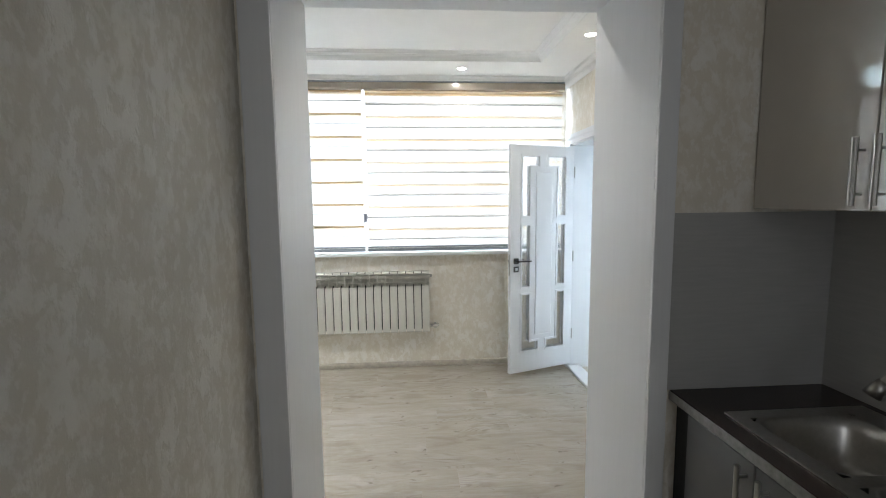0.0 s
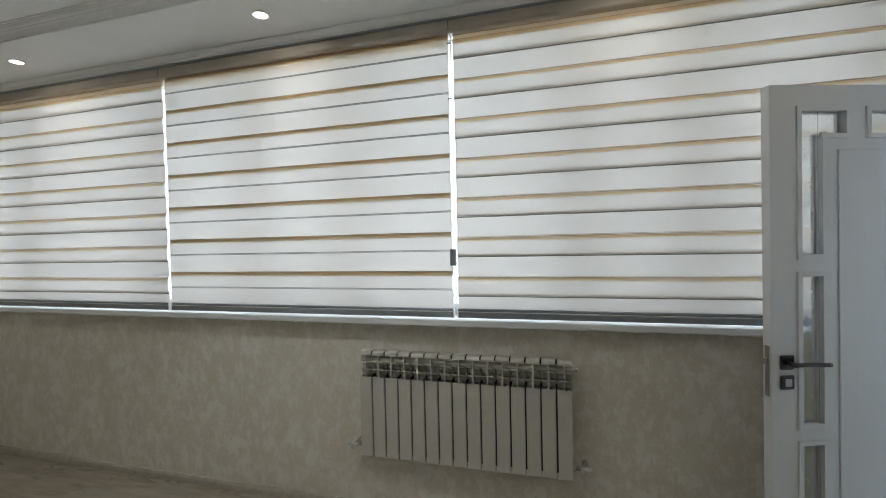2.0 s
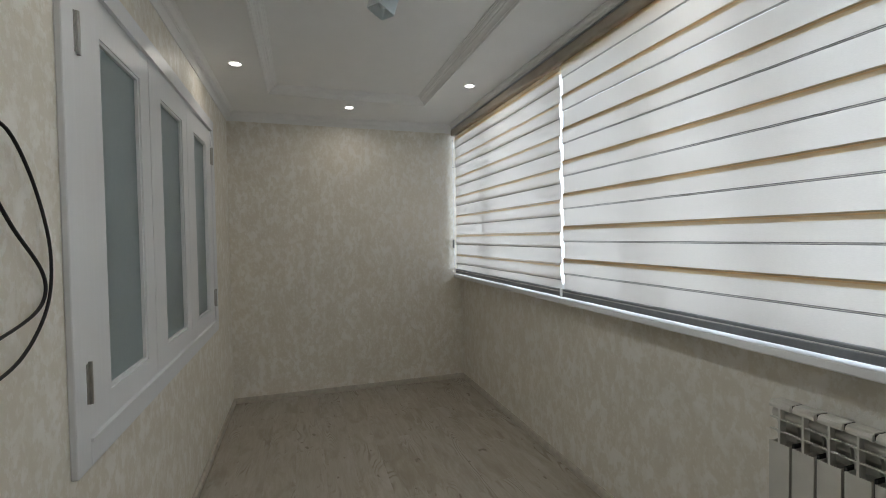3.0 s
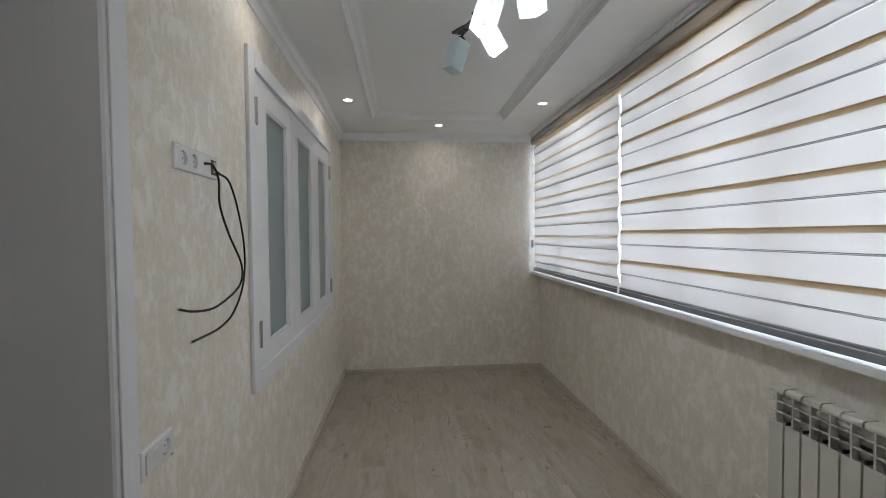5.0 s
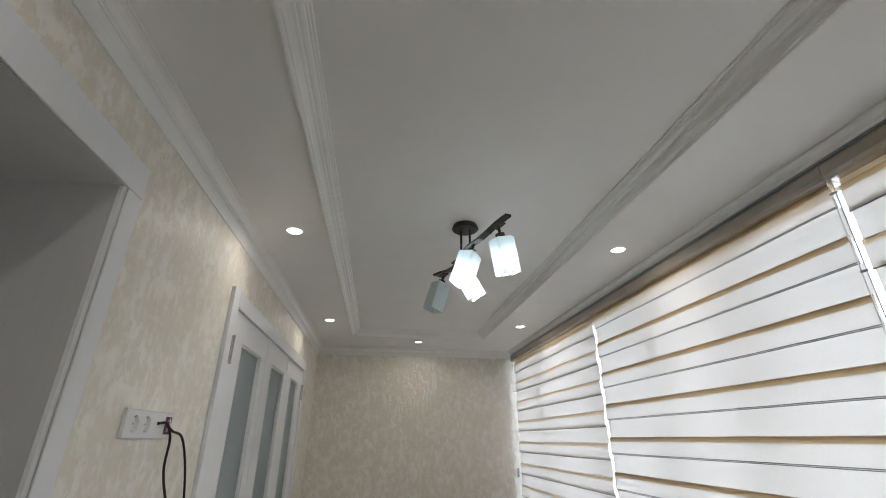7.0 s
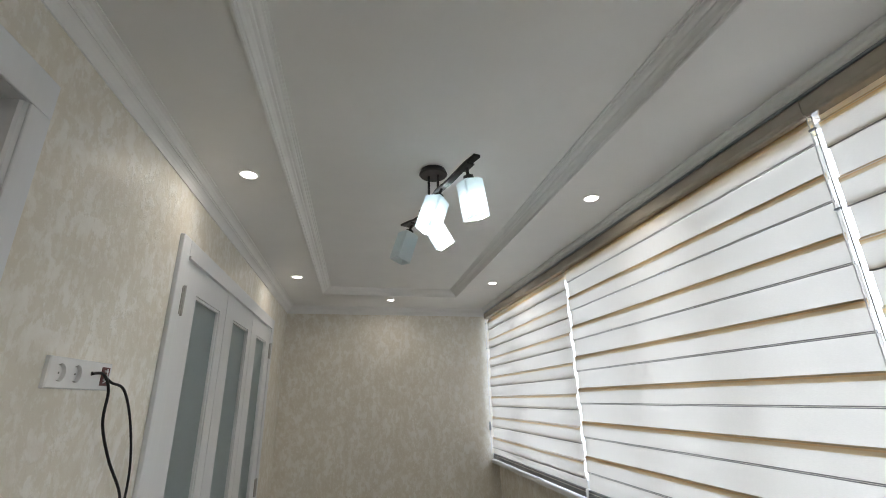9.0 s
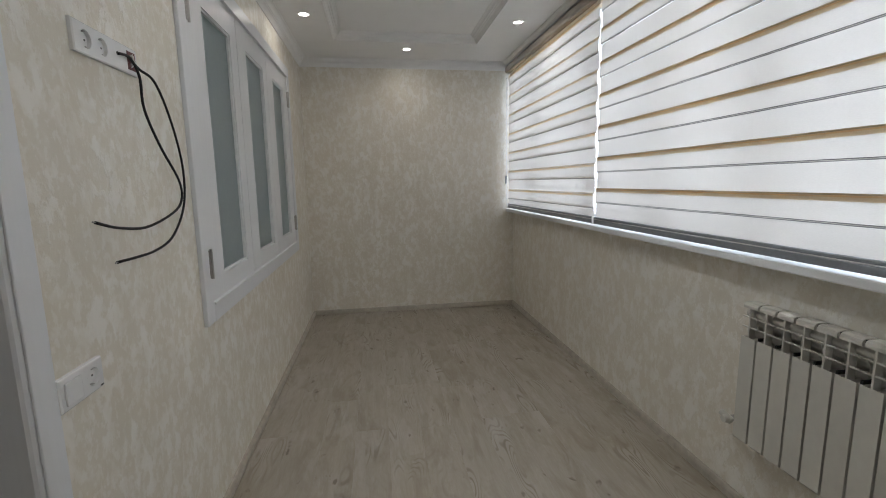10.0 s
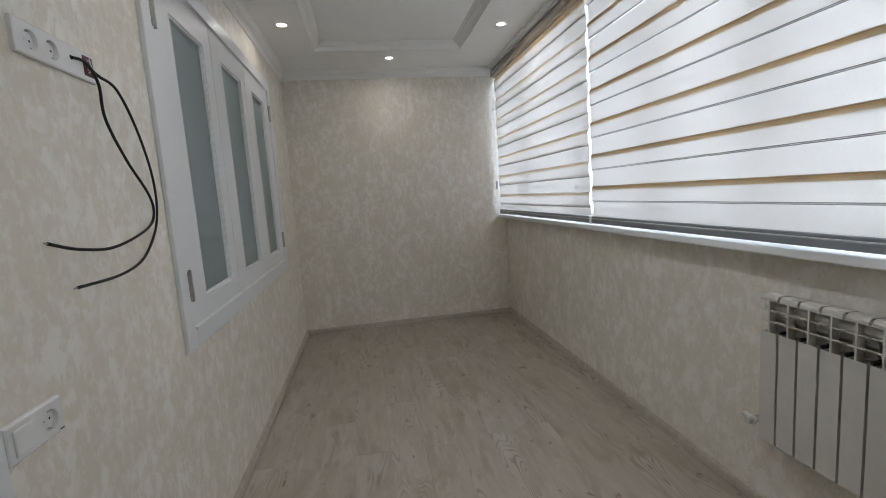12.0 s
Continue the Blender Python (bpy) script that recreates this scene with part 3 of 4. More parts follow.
# ---- door ----
def doorway():
    d = tagged(empty("door_1"), "white lacquered doorway with deep lining", "doorway", kind="structure")
    y0, y1, z1 = 1.41, 2.13, 2.13
    part("jamb", boxes((L + 0.03, L + T, y1, y1 + 0.02, 0, z1)), WHITE, d)
    part("jamb", boxes((L + 0.03, L + T, y0 - 0.02, y0, 0, z1)), WHITE, d)
    part("head", boxes((L + 0.03, L + T, y0 - 0.02, y1 + 0.02, z1, z1 + 0.02)), WHITE, d)
    part("stop", boxes((L, L + 0.03, y1 - 0.004, y1 + 0.02, 0, z1), (L, L + 0.03, y0 - 0.02, y0 + 0.002, 0, z1), (L, L + 0.03, y0 + 0.002, y1 - 0.004, z1 - 0.003, z1 + 0.02)), WHITE, d)
    c = 0.088
    for name, a in (("casing", (L - 0.018, L, y0 - c - 0.012, y0 - 0.012, 0, z1 + 0.01)), ("casing", (L - 0.018, L, y1 + 0.004, y1 + 0.004 + c, 0, z1 + 0.01)),
                    ("casing_top", (L - 0.018, L, y0 - c - 0.012, y1 + 0.004 + c, z1 + 0.01, z1 + 0.01 + c))):
        p = part(name, box(bmesh.new(), *a, 0.004, 2), WHITE, d)
    part("casing_step", boxes((L - 0.024, L - 0.017, y0 - c - 0.008, y1 + c, z1 + 0.055, z1 + 0.09), (L - 0.024, L - 0.017, y0 - c - 0.008, y0 - c + 0.024, 0, z1 + 0.055)), WHITE, d)
    part("threshold", box(bmesh.new(), L - 0.01, L + 0.12, y0, y1, 0, 0.025, 0.004), WHITE, d)
    part("strike_plate", boxes((L + 0.006, L + 0.024, y0 + 0.0021, y0 + 0.005, 0.98, 1.16)), CHROME, d)


doorway()


def door_leaf():
    """The open leaf: u runs from its free edge to the hinge, v down from its top."""
    wd, ht, th = 0.68, 2.06, 0.04
    us = [0, 0.112, 0.205, 0.3, 0.385, 0.5, 0.59, wd]
    vs = [0, 0.09, 0.185, 0.63, 0.7, 1.265, 1.33, 1.775, 1.865, ht]
    holes = {(1, 1), (2, 1), (1, 2), (4, 1), (5, 1), (5, 2), (1, 4), (5, 4), (1, 6), (1, 7), (2, 7), (5, 6), (4, 7), (5, 7)}
    hinge, free = Vector((5.945, 2.108, 0)), Vector((5.302, 1.882, 0))
    way = (hinge - free).normalized()
    m = Matrix.Translation((hinge - way * wd).to_3d() + Vector((0, 0, 0.05))) @ Matrix.Rotation(math.atan2(way.y, way.x), 4, "Z")
    leaf = tagged(empty("door_leaf", m), "open white panelled door with stepped glass slots", "door")
    nu, nv = len(us) - 1, len(vs) - 1
    solid = {(i, j) for i in range(nu) for j in range(nv)} - holes
    bm = bmesh.new()
    vert = {}
    def v(i, j, s):
        if (i, j, s) not in vert:
            vert[i, j, s] = bm.verts.new((us[i], s * th, ht - vs[j]))
        return vert[i, j, s]
    for i, j in solid:
        for s in (0, 1):
            bm.faces.new((v(i, j, s), v(i + 1, j, s), v(i + 1, j + 1, s), v(i, j + 1, s)))
        for di, dj, a, b in ((-1, 0, (i, j), (i, j + 1)), (1, 0, (i + 1, j), (i + 1, j + 1)), (0, -1, (i, j), (i + 1, j)), (0, 1, (i, j + 1), (i + 1, j + 1))):
            if (i + di, j + dj) not in solid:
                bm.faces.new((v(*a, 0), v(*b, 0), v(*b, 1), v(*a, 1)))
    part("panel", bm, WHITE, leaf)
    # raised middle panel
    part("raised_panel", box(bmesh.new(), 0.262, 0.442, -0.006, 0.001, ht - 1.72, ht - 0.235, 0.005, 2), WHITE, leaf)
    # beads round the slots, on both faces, and the panes
    groups = [[(1, 1), (2, 1), (1, 2)], [(4, 1), (5, 1), (5, 2)], [(1, 4)], [(5, 4)], [(1, 6), (1, 7), (2, 7)], [(5, 6), (4, 7), (5, 7)]]
    for g in groups:
        bm = bmesh.new()
        q = 0.011
        for i, j in g:
            a, b, c, e = us[i], us[i + 1], ht - vs[j + 1], ht - vs[j]
            for y0, y1 in ((-0.007, 0.006), (th - 0.006, th + 0.007)):
                if (i - 1, j) not in g:
                    box(bm, a - q, a + 0.006, y0, y1, c - q, e + q)
                if (i + 1, j) not in g:
                    box(bm, b - 0.006, b + q, y0, y1, c - q, e + q)
                if (i, j - 1) not in g:
                    box(bm, a - q * 0.9, b + q * 0.9, y0 + 0.0006, y1 - 0.0006, e - 0.006, e + q)
                if (i, j + 1) not in g:
                    box(bm, a - q * 0.9, b + q * 0.9, y0 + 0.0006, y1 - 0.0006, c - q, c + 0.006)
        part("slot_bead", bm, WHITE, leaf)
        bm = bmesh.new()
        for i, j in g:
            box(bm, us[i], us[i + 1], th / 2 - 0.002, th / 2 + 0.002, ht - vs[j + 1], ht - vs[j])
        bmesh.ops.remove_doubles(bm, verts=bm.verts, dist=1e-4)
        part("glass_slot", bm, SLOT, leaf, "hazy glass slot")
    # lever, rosettes, lock plate
    hz = 1.038
    h = part("handle", cyl(tube(bmesh.new(), [(0.055, -0.045, hz), (0.1, -0.047, hz), (0.19, -0.045, hz - 0.004)], 0.0075, 8, 4), (0.055, 0.0, hz), (0.055, -0.05, hz), 0.009), CHROME, leaf, "dark chrome lever handle", True)
    part("rosette", box(bmesh.new(), 0.03, 0.082, -0.01, 0.0, hz - 0.026, hz + 0.026, 0.003), CHROME, h)
    part("key_rosette", box(bmesh.new(), 0.03, 0.082, -0.01, 0.0, hz - 0.1, hz - 0.048, 0.003), CHROME, h)
    part("keyhole", box(bmesh.new(), 0.043, 0.069, -0.0125, -0.0098, hz - 0.088, hz - 0.06, 0.001), STEEL, h, "small steel keyhole cover")
    h = part("rear_handle", cyl(tube(bmesh.new(), [(0.055, th + 0.045, hz), (0.1, th + 0.047, hz), (0.19, th + 0.045, hz - 0.004)], 0.0075, 8, 4), (0.055, th, hz), (0.055, th + 0.05, hz), 0.009), CHROME, leaf, "", True)
    part("rosette", box(bmesh.new(), 0.03, 0.082, th, th + 0.01, hz - 0.026, hz + 0.026, 0.003), CHROME, h)
    part("lock_plate", boxes((-0.002, 0.001, 0.01, 0.03, hz - 0.13, hz + 0.06)), STEEL, leaf)
    part("latch", boxes((-0.012, -0.002, 0.014, 0.026, hz - 0.01, hz + 0.014)), STEEL, leaf)
    for z in (0.25, 1.0, 1.78):
        part("hinge", cyl(bmesh.new(), (wd + 0.006, -0.004, z), (wd + 0.006, -0.004, z + 0.1), 0.006, seg=12), STEEL, leaf)


door_leaf()

# room behind the door
structure("floor_hall", boxes((L + 0.12, 9.0, 0.3, 3.2, -0.1, 0.0)), SKIRT, "laminate floor of the room behind the door", "floor")
structure("wall_hall", boxes((6.36, 9.0, 2.9, 3.1, 0, 0.85), (6.36, 9.0, 2.9, 3.1, 2.2, 2.6), (6.36, 6.62, 2.9, 3.1, 0.85, 2.2), (8.2, 9.0, 2.9, 3.1, 0.85, 2.2), (9.0, 9.1, 0.2, 3.1, 0, 2.6), (6.36, 9.0, 0.2, 0.3, 0, 2.6)), CEIL, "white walls of the room behind the door", "wall")
structure("ceiling_hall", boxes((6.36, 9.1, 0.2, 3.1, 2.6, 2.7)), CEIL, "white ceiling of the room behind the door", "ceiling")


def hall_window():
    w = tagged(empty("window_3"), "white plastic window of the room behind the door", "window", kind="structure")
    x0, x1, z0, z1 = 6.62, 8.2, 0.85, 2.2
    part("window_frame", boxes((x0, x1, 2.95, 3.01, z0, z0 + 0.06), (x0, x1, 2.95, 3.01, z1 - 0.06, z1), (x0, x0 + 0.06, 2.95, 3.01, z0 + 0.06, z1 - 0.06), (x1 - 0.06, x1, 2.95, 3.01, z0 + 0.06, z1 - 0.06)), PVC, w)
    part("mullion", boxes((7.3, 7.4, 2.945, 3.01, z0 + 0.06, z1 - 0.06)), PVC, w)
    part("window_sill", box(bmesh.new(), x0 - 0.05, x1 + 0.05, 2.8, 2.95, z0 - 0.03, z0, 0.005), PVC, w)
    for a, b in ((x0 + 0.06, 7.3), (7.4, x1 - 0.06)):
        part("pane", boxes((a, b, 2.98, 2.985, z0 + 0.06, z1 - 0.06)), CLEAR, w).visible_shadow = False
    f = tagged(empty("balcony_fence"), "dark metal fence outside the far window", "fence")
    for z in (1.0, 1.72):
        part("rail", boxes((6.4, 10.4, 4.6, 4.63, z, z + 0.03)), CHROME, f)
    for k in range(34):
        part("baluster", boxes((6.45 + 0.115 * k, 6.465 + 0.115 * k, 4.607, 4.622, -0.1, 1.72)), CHROME, f)


hall_window()
structure("ground", boxes((-40, 60, 3.2, 80, -0.2, -0.1)), SPLASH, "grey paved ground outside", "ground")
# the board emits its own light in place of daylight on distant greenery
m, nt, b = material("glowing_greenery")
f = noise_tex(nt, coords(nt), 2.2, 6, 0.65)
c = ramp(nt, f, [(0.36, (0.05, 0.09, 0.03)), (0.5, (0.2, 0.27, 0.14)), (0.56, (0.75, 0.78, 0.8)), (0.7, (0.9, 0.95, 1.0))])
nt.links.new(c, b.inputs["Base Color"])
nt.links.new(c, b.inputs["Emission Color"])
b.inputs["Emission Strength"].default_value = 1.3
structure("backdrop", boxes((4.0, 16.0, 9.0, 9.05, -1.0, 6.0)), m, "glowing backdrop of greenery and sky far outside", "backdrop")


# ---- lamps ----
def ceiling_spot(x, y):
    s = tagged(empty("ceiling_spot", pose(x, y, H)), "round white recessed spotlight, lit, in the ceiling", "ceiling light", "recessed ceiling spots")
    bm = bmesh.new()
    n = 28
    prof = [(0.046, -0.0005), (0.046, -0.003), (0.042, -0.005), (0.035, -0.004), (0.034, -0.0005)]
    loops = [[bm.verts.new((r * math.cos(2 * math.pi * k / n), r * math.sin(2 * math.pi * k / n), z)) for k in range(n)] for r, z in prof]
    for a, b in zip(loops, loops[1:]):
        for k in range(n):
            bm.faces.new((a[k], a[(k + 1) % n], b[(k + 1) % n], b[k]))
    part("frame", bm, MOULD, s)
    bm = bmesh.new()
    cyl(bm, (0, 0, -0.0012), (0, 0, -0.0035), 0.034, 0.033, 28)
    part("diffuser", bm, SPOT, s, "lit white diffuser")
    lamp = area_lamp("spot_light", pose(x, y, H - 0.008), 0.06, 0.06, 1.3, (1.0, 0.94, 0.85), "DISK")
    lamp.data.spread = radians(165)


for x in (1.26, 3.075, 4.885):
    for y in (0.245, 1.95):
        ceiling_spot(x, y)
ceiling_spot(0.425, 1.09)
ceiling_spot(5.687, 1.143)


def ceiling_lamp():
    cx, cy = 3.139, 1.094
    lamp = tagged(empty("ceiling_lamp", pose(cx, cy, HT)), "dark chrome ceiling lamp with four square glass shades, three lit", "ceiling lamp")
    part("canopy", cyl(cyl(bmesh.new(), (0, 0, 0), (0, 0, -0.022), 0.06, 0.068, 32), (0, 0, -0.022), (0, 0, -0.028), 0.068, 0.062, 32), CHROME, lamp)
    part("rod", cyl(bmesh.new(), (-0.012, -0.02, -0.02), (-0.012, -0.02, -0.15), 0.006), CHROME, lamp)
    part("rod", cyl(bmesh.new(), (0.012, 0.02, -0.02), (0.012, 0.02, -0.15), 0.006), CHROME, lamp)
    def bar(ends):
        bm = bmesh.new()
        (x0, y0), (x1, y1) = ends
        n = 12
        last = None
        way = Vector((x1 - x0, y1 - y0, 0)).normalized()
        side = Vector((-way.y, way.x, 0)) * 0.014
        for k in range(n + 1):
            s = k / n
            z = -0.15 + 0.012 * math.cos(4 * math.pi * (s - 0.5))
            swing = 0.022 * math.sin(2 * math.pi * s)
            c = Vector((x0 + (x1 - x0) * s, y0 + (y1 - y0) * s, z)) + side.normalized() * swing
            now = [bm.verts.new(c + side + Vector((0, 0, h))) for h in (0.006, -0.006)] + [bm.verts.new(c - side + Vector((0, 0, h))) for h in (-0.006, 0.006)]
            if last:
                for i in range(4):
                    bm.faces.new((last[i], last[(i + 1) % 4], now[(i + 1) % 4], now[i]))
            else:
                bm.faces.new(now)
            last = now
        bm.faces.new(last)
        part("arm", bm, CHROME, lamp, "dark chrome wavy arm")
    bar(((-0.385, -0.106), (0.398, 0.109)))
    for x, y, mat, tilt, yaw in ((0.338, 0.08, LIT, (12, 11), 14), (0.136, 0.012, LIT, (-18, 0), 48), (-0.1, -0.028, LIT, (28, -4), 56), (-0.318, -0.067, UNLIT, (-17, -2), 30)):
        m = pose(x, y, -0.165, tilt[0], tilt[1], 0) @ pose(0, 0, 0, 0, 0, yaw)
        bm = cyl(bmesh.new(), (0, 0, 0.01), (0, 0, -0.045), 0.007)
        cyl(bm, (0, 0, -0.03), (0, 0, -0.058), 0.02, 0.024, 20)
        bmesh.ops.transform(bm, matrix=m, verts=bm.verts)
        hold = part("holder", bm, CHROME, lamp)
        bm = box(bmesh.new(), -0.034, 0.034, -0.017, 0.017, -0.0035, 0.0035, 0.001)
        bmesh.ops.transform(bm, matrix=pose(x, y, -0.16, 0, 0, 16), verts=bm.verts)
        part("mount_plate", bm, CHROME, hold)
        bm = bmesh.new()
        a, z0, z1 = 0.042, -0.05, -0.21
        loops = []
        for r, z in ((0.022, z0), (a - 0.006, z0), (a, z0 - 0.008), (a, z1), (a - 0.003, z1), (a - 0.003, z0 - 0.006), (0.022, z0 - 0.003)):
            q = r * 0.86
            loops.append([bm.verts.new((px, py, z)) for px, py in ((q, r), (-q, r), (-r, q), (-r, -q), (-q, -r), (q, -r), (r, -q), (r, q))])
        for la, lb in zip(loops, loops[1:]):
            for i in range(8):
                bm.faces.new((la[i], la[(i + 1) % 8], lb[(i + 1) % 8], lb[i]))
        bmesh.ops.transform(bm, matrix=m, verts=bm.verts)
        sh = part("shade", bm, mat, lamp, "lit frosted glass shade" if mat is LIT else "unlit frosted glass shade")
        bm = bmesh.new()
        bmesh.ops.create_uvsphere(bm, u_segments=16, v_segments=10, radius=0.022, matrix=m @ pose(0, 0, -0.155) @ Matrix.Diagonal((1, 1, 1.9, 1)))
        part("bulb", bm, BULB if mat is LIT else UNLIT, sh, smooth=True)


ceiling_lamp()


# ---- sockets, switch, cables ----
def gang_plate(x0, x1, z0, z1, wells, depth, r=0.0235, n=24):
    """A wall plate with a bevelled rim and round wells sunk into its face."""
    bm = bmesh.new()
    e = 0.003
    zc, h = (z0 + z1) / 2, (z1 - z0) / 2 - e
    back = [bm.verts.new(p) for p in ((x0, 0, z0), (x1, 0, z0), (x1, 0, z1), (x0, 0, z1))]
    rim = [bm.verts.new(p) for p in ((x0, depth - e, z0), (x1, depth - e, z0), (x1, depth - e, z1), (x0, depth - e, z1))]
    lip = [bm.verts.new(p) for p in ((x0 + e, depth, z0 + e), (x1 - e, depth, z0 + e), (x1 - e, depth, z1 - e), (x0 + e, depth, z1 - e))]
    for la, lb in ((back, rim), (rim, lip)):
        for k in range(4):
            bm.faces.new((la[k], la[(k + 1) % 4], lb[(k + 1) % 4], lb[k]))
    bm.faces.new(back)
    last = x0 + e
    for x in sorted(wells) + [None]:
        a = x1 - e if x is None else x - h
        if a - last > 0.001:
            bm.faces.new([bm.verts.new(p) for p in ((last, depth, z0 + e), (a, depth, z0 + e), (a, depth, z1 - e), (last, depth, z1 - e))])
        if x is None:
            break
        last = x + h
        loops = [[], [], []]
        for k in range(n):
            c, q = math.cos(2 * math.pi * (k + 0.5) / n), math.sin(2 * math.pi * (k + 0.5) / n)
            m = h / max(abs(c), abs(q))
            loops[0].append(bm.verts.new((x + m * c, depth, zc + m * q)))
            loops[1].append(bm.verts.new((x + r * c, depth, zc + r * q)))
            loops[2].append(bm.verts.new((x + r * 0.93 * c, 0.0015, zc + r * 0.93 * q)))
        for la, lb in zip(loops, loops[1:]):
            for k in range(n):
                bm.faces.new((la[k], la[(k + 1) % n], lb[(k + 1) % n], lb[k]))
        for k in range(n):          # the square's corners
            p, q = loops[0][k].co, loops[0][(k + 1) % n].co
            if abs(p.x - q.x) > 1e-5 and abs(p.z - q.z) > 1e-5:
                cx = x + h * (1 if p.x + q.x > 2 * x else -1)
                cz = zc + h * (1 if p.z + q.z > 2 * zc else -1)
                bm.faces.new((loops[0][k], bm.verts.new((cx, depth, cz)), loops[0][(k + 1) % n]))
    return bm


def socket_face(parent, x, z, y):
    """The bottom of a socket's well with its pin holes and earth clips."""
    s = part("socket", cyl(bmesh.new(), (x, 0.001, z), (x, 0.0025, z), 0.0215, 0.021, 24), PLASTIC, parent, "round white recessed socket")
    for d in (-0.0095, 0.0095):
        part("pin_hole", cyl(bmesh.new(), (x + d, 0.0022, z), (x + d, 0.0029, z), 0.0028, seg=12), DARK, s)
    for d in (-1, 1):
        part("earth_clip", boxes((x - 0.003, x + 0.003, 0.0025, y - 0.001, z + d * 0.0195 - 0.0008, z + d * 0.0195 + 0.0008)), STEEL, s)


def socket_strip():
    s = tagged(empty("socket_strip"), "white four-gang socket plate with an open cable outlet", "wall socket")
    x0, x1, z0, z1 = 3.407, 3.712, 1.807, 1.887
    part("plate", gang_plate(x0, x1, z0, z1, [3.588, 3.661], 0.012), PLASTIC, s)
    for x in (3.661, 3.588):
        socket_face(s, x, 1.847, 0.012)
    part("cable_hole", cyl(bmesh.new(), (3.515, 0.0115, 1.852), (3.515, 0.0128, 1.852), 0.006, seg=14), DARK, s)
    o = part("open_box", boxes((3.421, 3.464, 0.0118, 0.0135, 1.82, 1.874)), RED, s, "open outlet showing dark red wiring")
    for z in (1.834, 1.846, 1.859):
        part("terminal", boxes((3.43, 3.452, 0.0135, 0.0165, z, z + 0.006), bevel=0.001), STEEL, o)
    part("wire", tube(bmesh.new(), [(3.437, 0.015, 1.869), (3.446, 0.02, 1.856), (3.438, 0.019, 1.84), (3.45, 0.015, 1.828)], 0.0018, 6, 5), PLASTIC, o)


def double_switch():
    s = tagged(empty("wall_switch"), "white two-gang plate with rocker switch and socket", "light switch")
    part("plate", gang_plate(3.772, 3.934, 0.944, 1.026, [3.812], 0.012), PLASTIC, s)
    part("rocker", box(bmesh.new(), 3.862, 3.92, 0.0118, 0.0175, 0.957, 1.013, 0.002, 2), PLASTIC, s)
    part("clip_slot", boxes((3.777, 3.79, 0.0122, 0.0128, 0.949, 0.952)), DARK, s)
    socket_face(s, 3.812, 0.985, 0.012)


socket_strip()
double_switch()
for pts in ([(3.515, 0.013, 1.852), (3.464, 0.019, 1.852), (3.421, 0.021, 1.806), (3.407, 0.018, 1.71), (3.322, 0.017, 1.6), (3.205, 0.017, 1.488), (3.194, 0.017, 1.417), (3.271, 0.017, 1.371), (3.468, 0.018, 1.337), (3.631, 0.021, 1.349), (3.744, 0.024, 1.374)],
            [(3.445, 0.012, 1.85), (3.412, 0.019, 1.831), (3.326, 0.024, 1.807), (3.222, 0.019, 1.693), (3.159, 0.017, 1.539), (3.179, 0.017, 1.397), (3.291, 0.017, 1.291), (3.443, 0.019, 1.255), (3.668, 0.024, 1.256)]):
    c = tagged(empty("cable"), "loose black cable hanging from the wall outlet", "cable", "loose cables")
    part("sheath", tube(bmesh.new(), pts, 0.0042, 8, 8), BLACK, c, smooth=True)
    e, q = Vector(pts[-1]), Vector(pts[-2])
    part("core", cyl(bmesh.new(), e, e + (e - q).normalized() * 0.012, 0.002, seg=8), STEEL, c)


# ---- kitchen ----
structure("wall_kitchen_west", boxes((KX0 - 0.2, KX0, -4.2, -T, 0, 2.9)), KWALL, "cream textured kitchen wall, colour darkened for shade", "wall")
structure("wall_kitchen_east", boxes((KX1, KX1 + 0.2, -4.2, -T, 0, 2.9)), KWALL, "cream textured kitchen wall behind the cabinets, colour darkened for shade", "wall")
structure("wall_kitchen_south", boxes((KX0 - 0.2, KX1 + 0.2, -4.4, -4.2, 0, 2.9)), KWALL, "cream textured kitchen end wall, colour darkened for shade", "wall")
structure("ceiling_kitchen", boxes((KX0 - 0.2, KX1 + 0.2, -4.4, -T, H, 2.95)), CEIL, "white kitchen ceiling", "ceiling")
structure("floor_kitchen", boxes((KX0 - 0.2, KX1 + 0.2, -4.4, -T, -0.1, 0)), SKIRT, "beige kitchen floor", "floor")


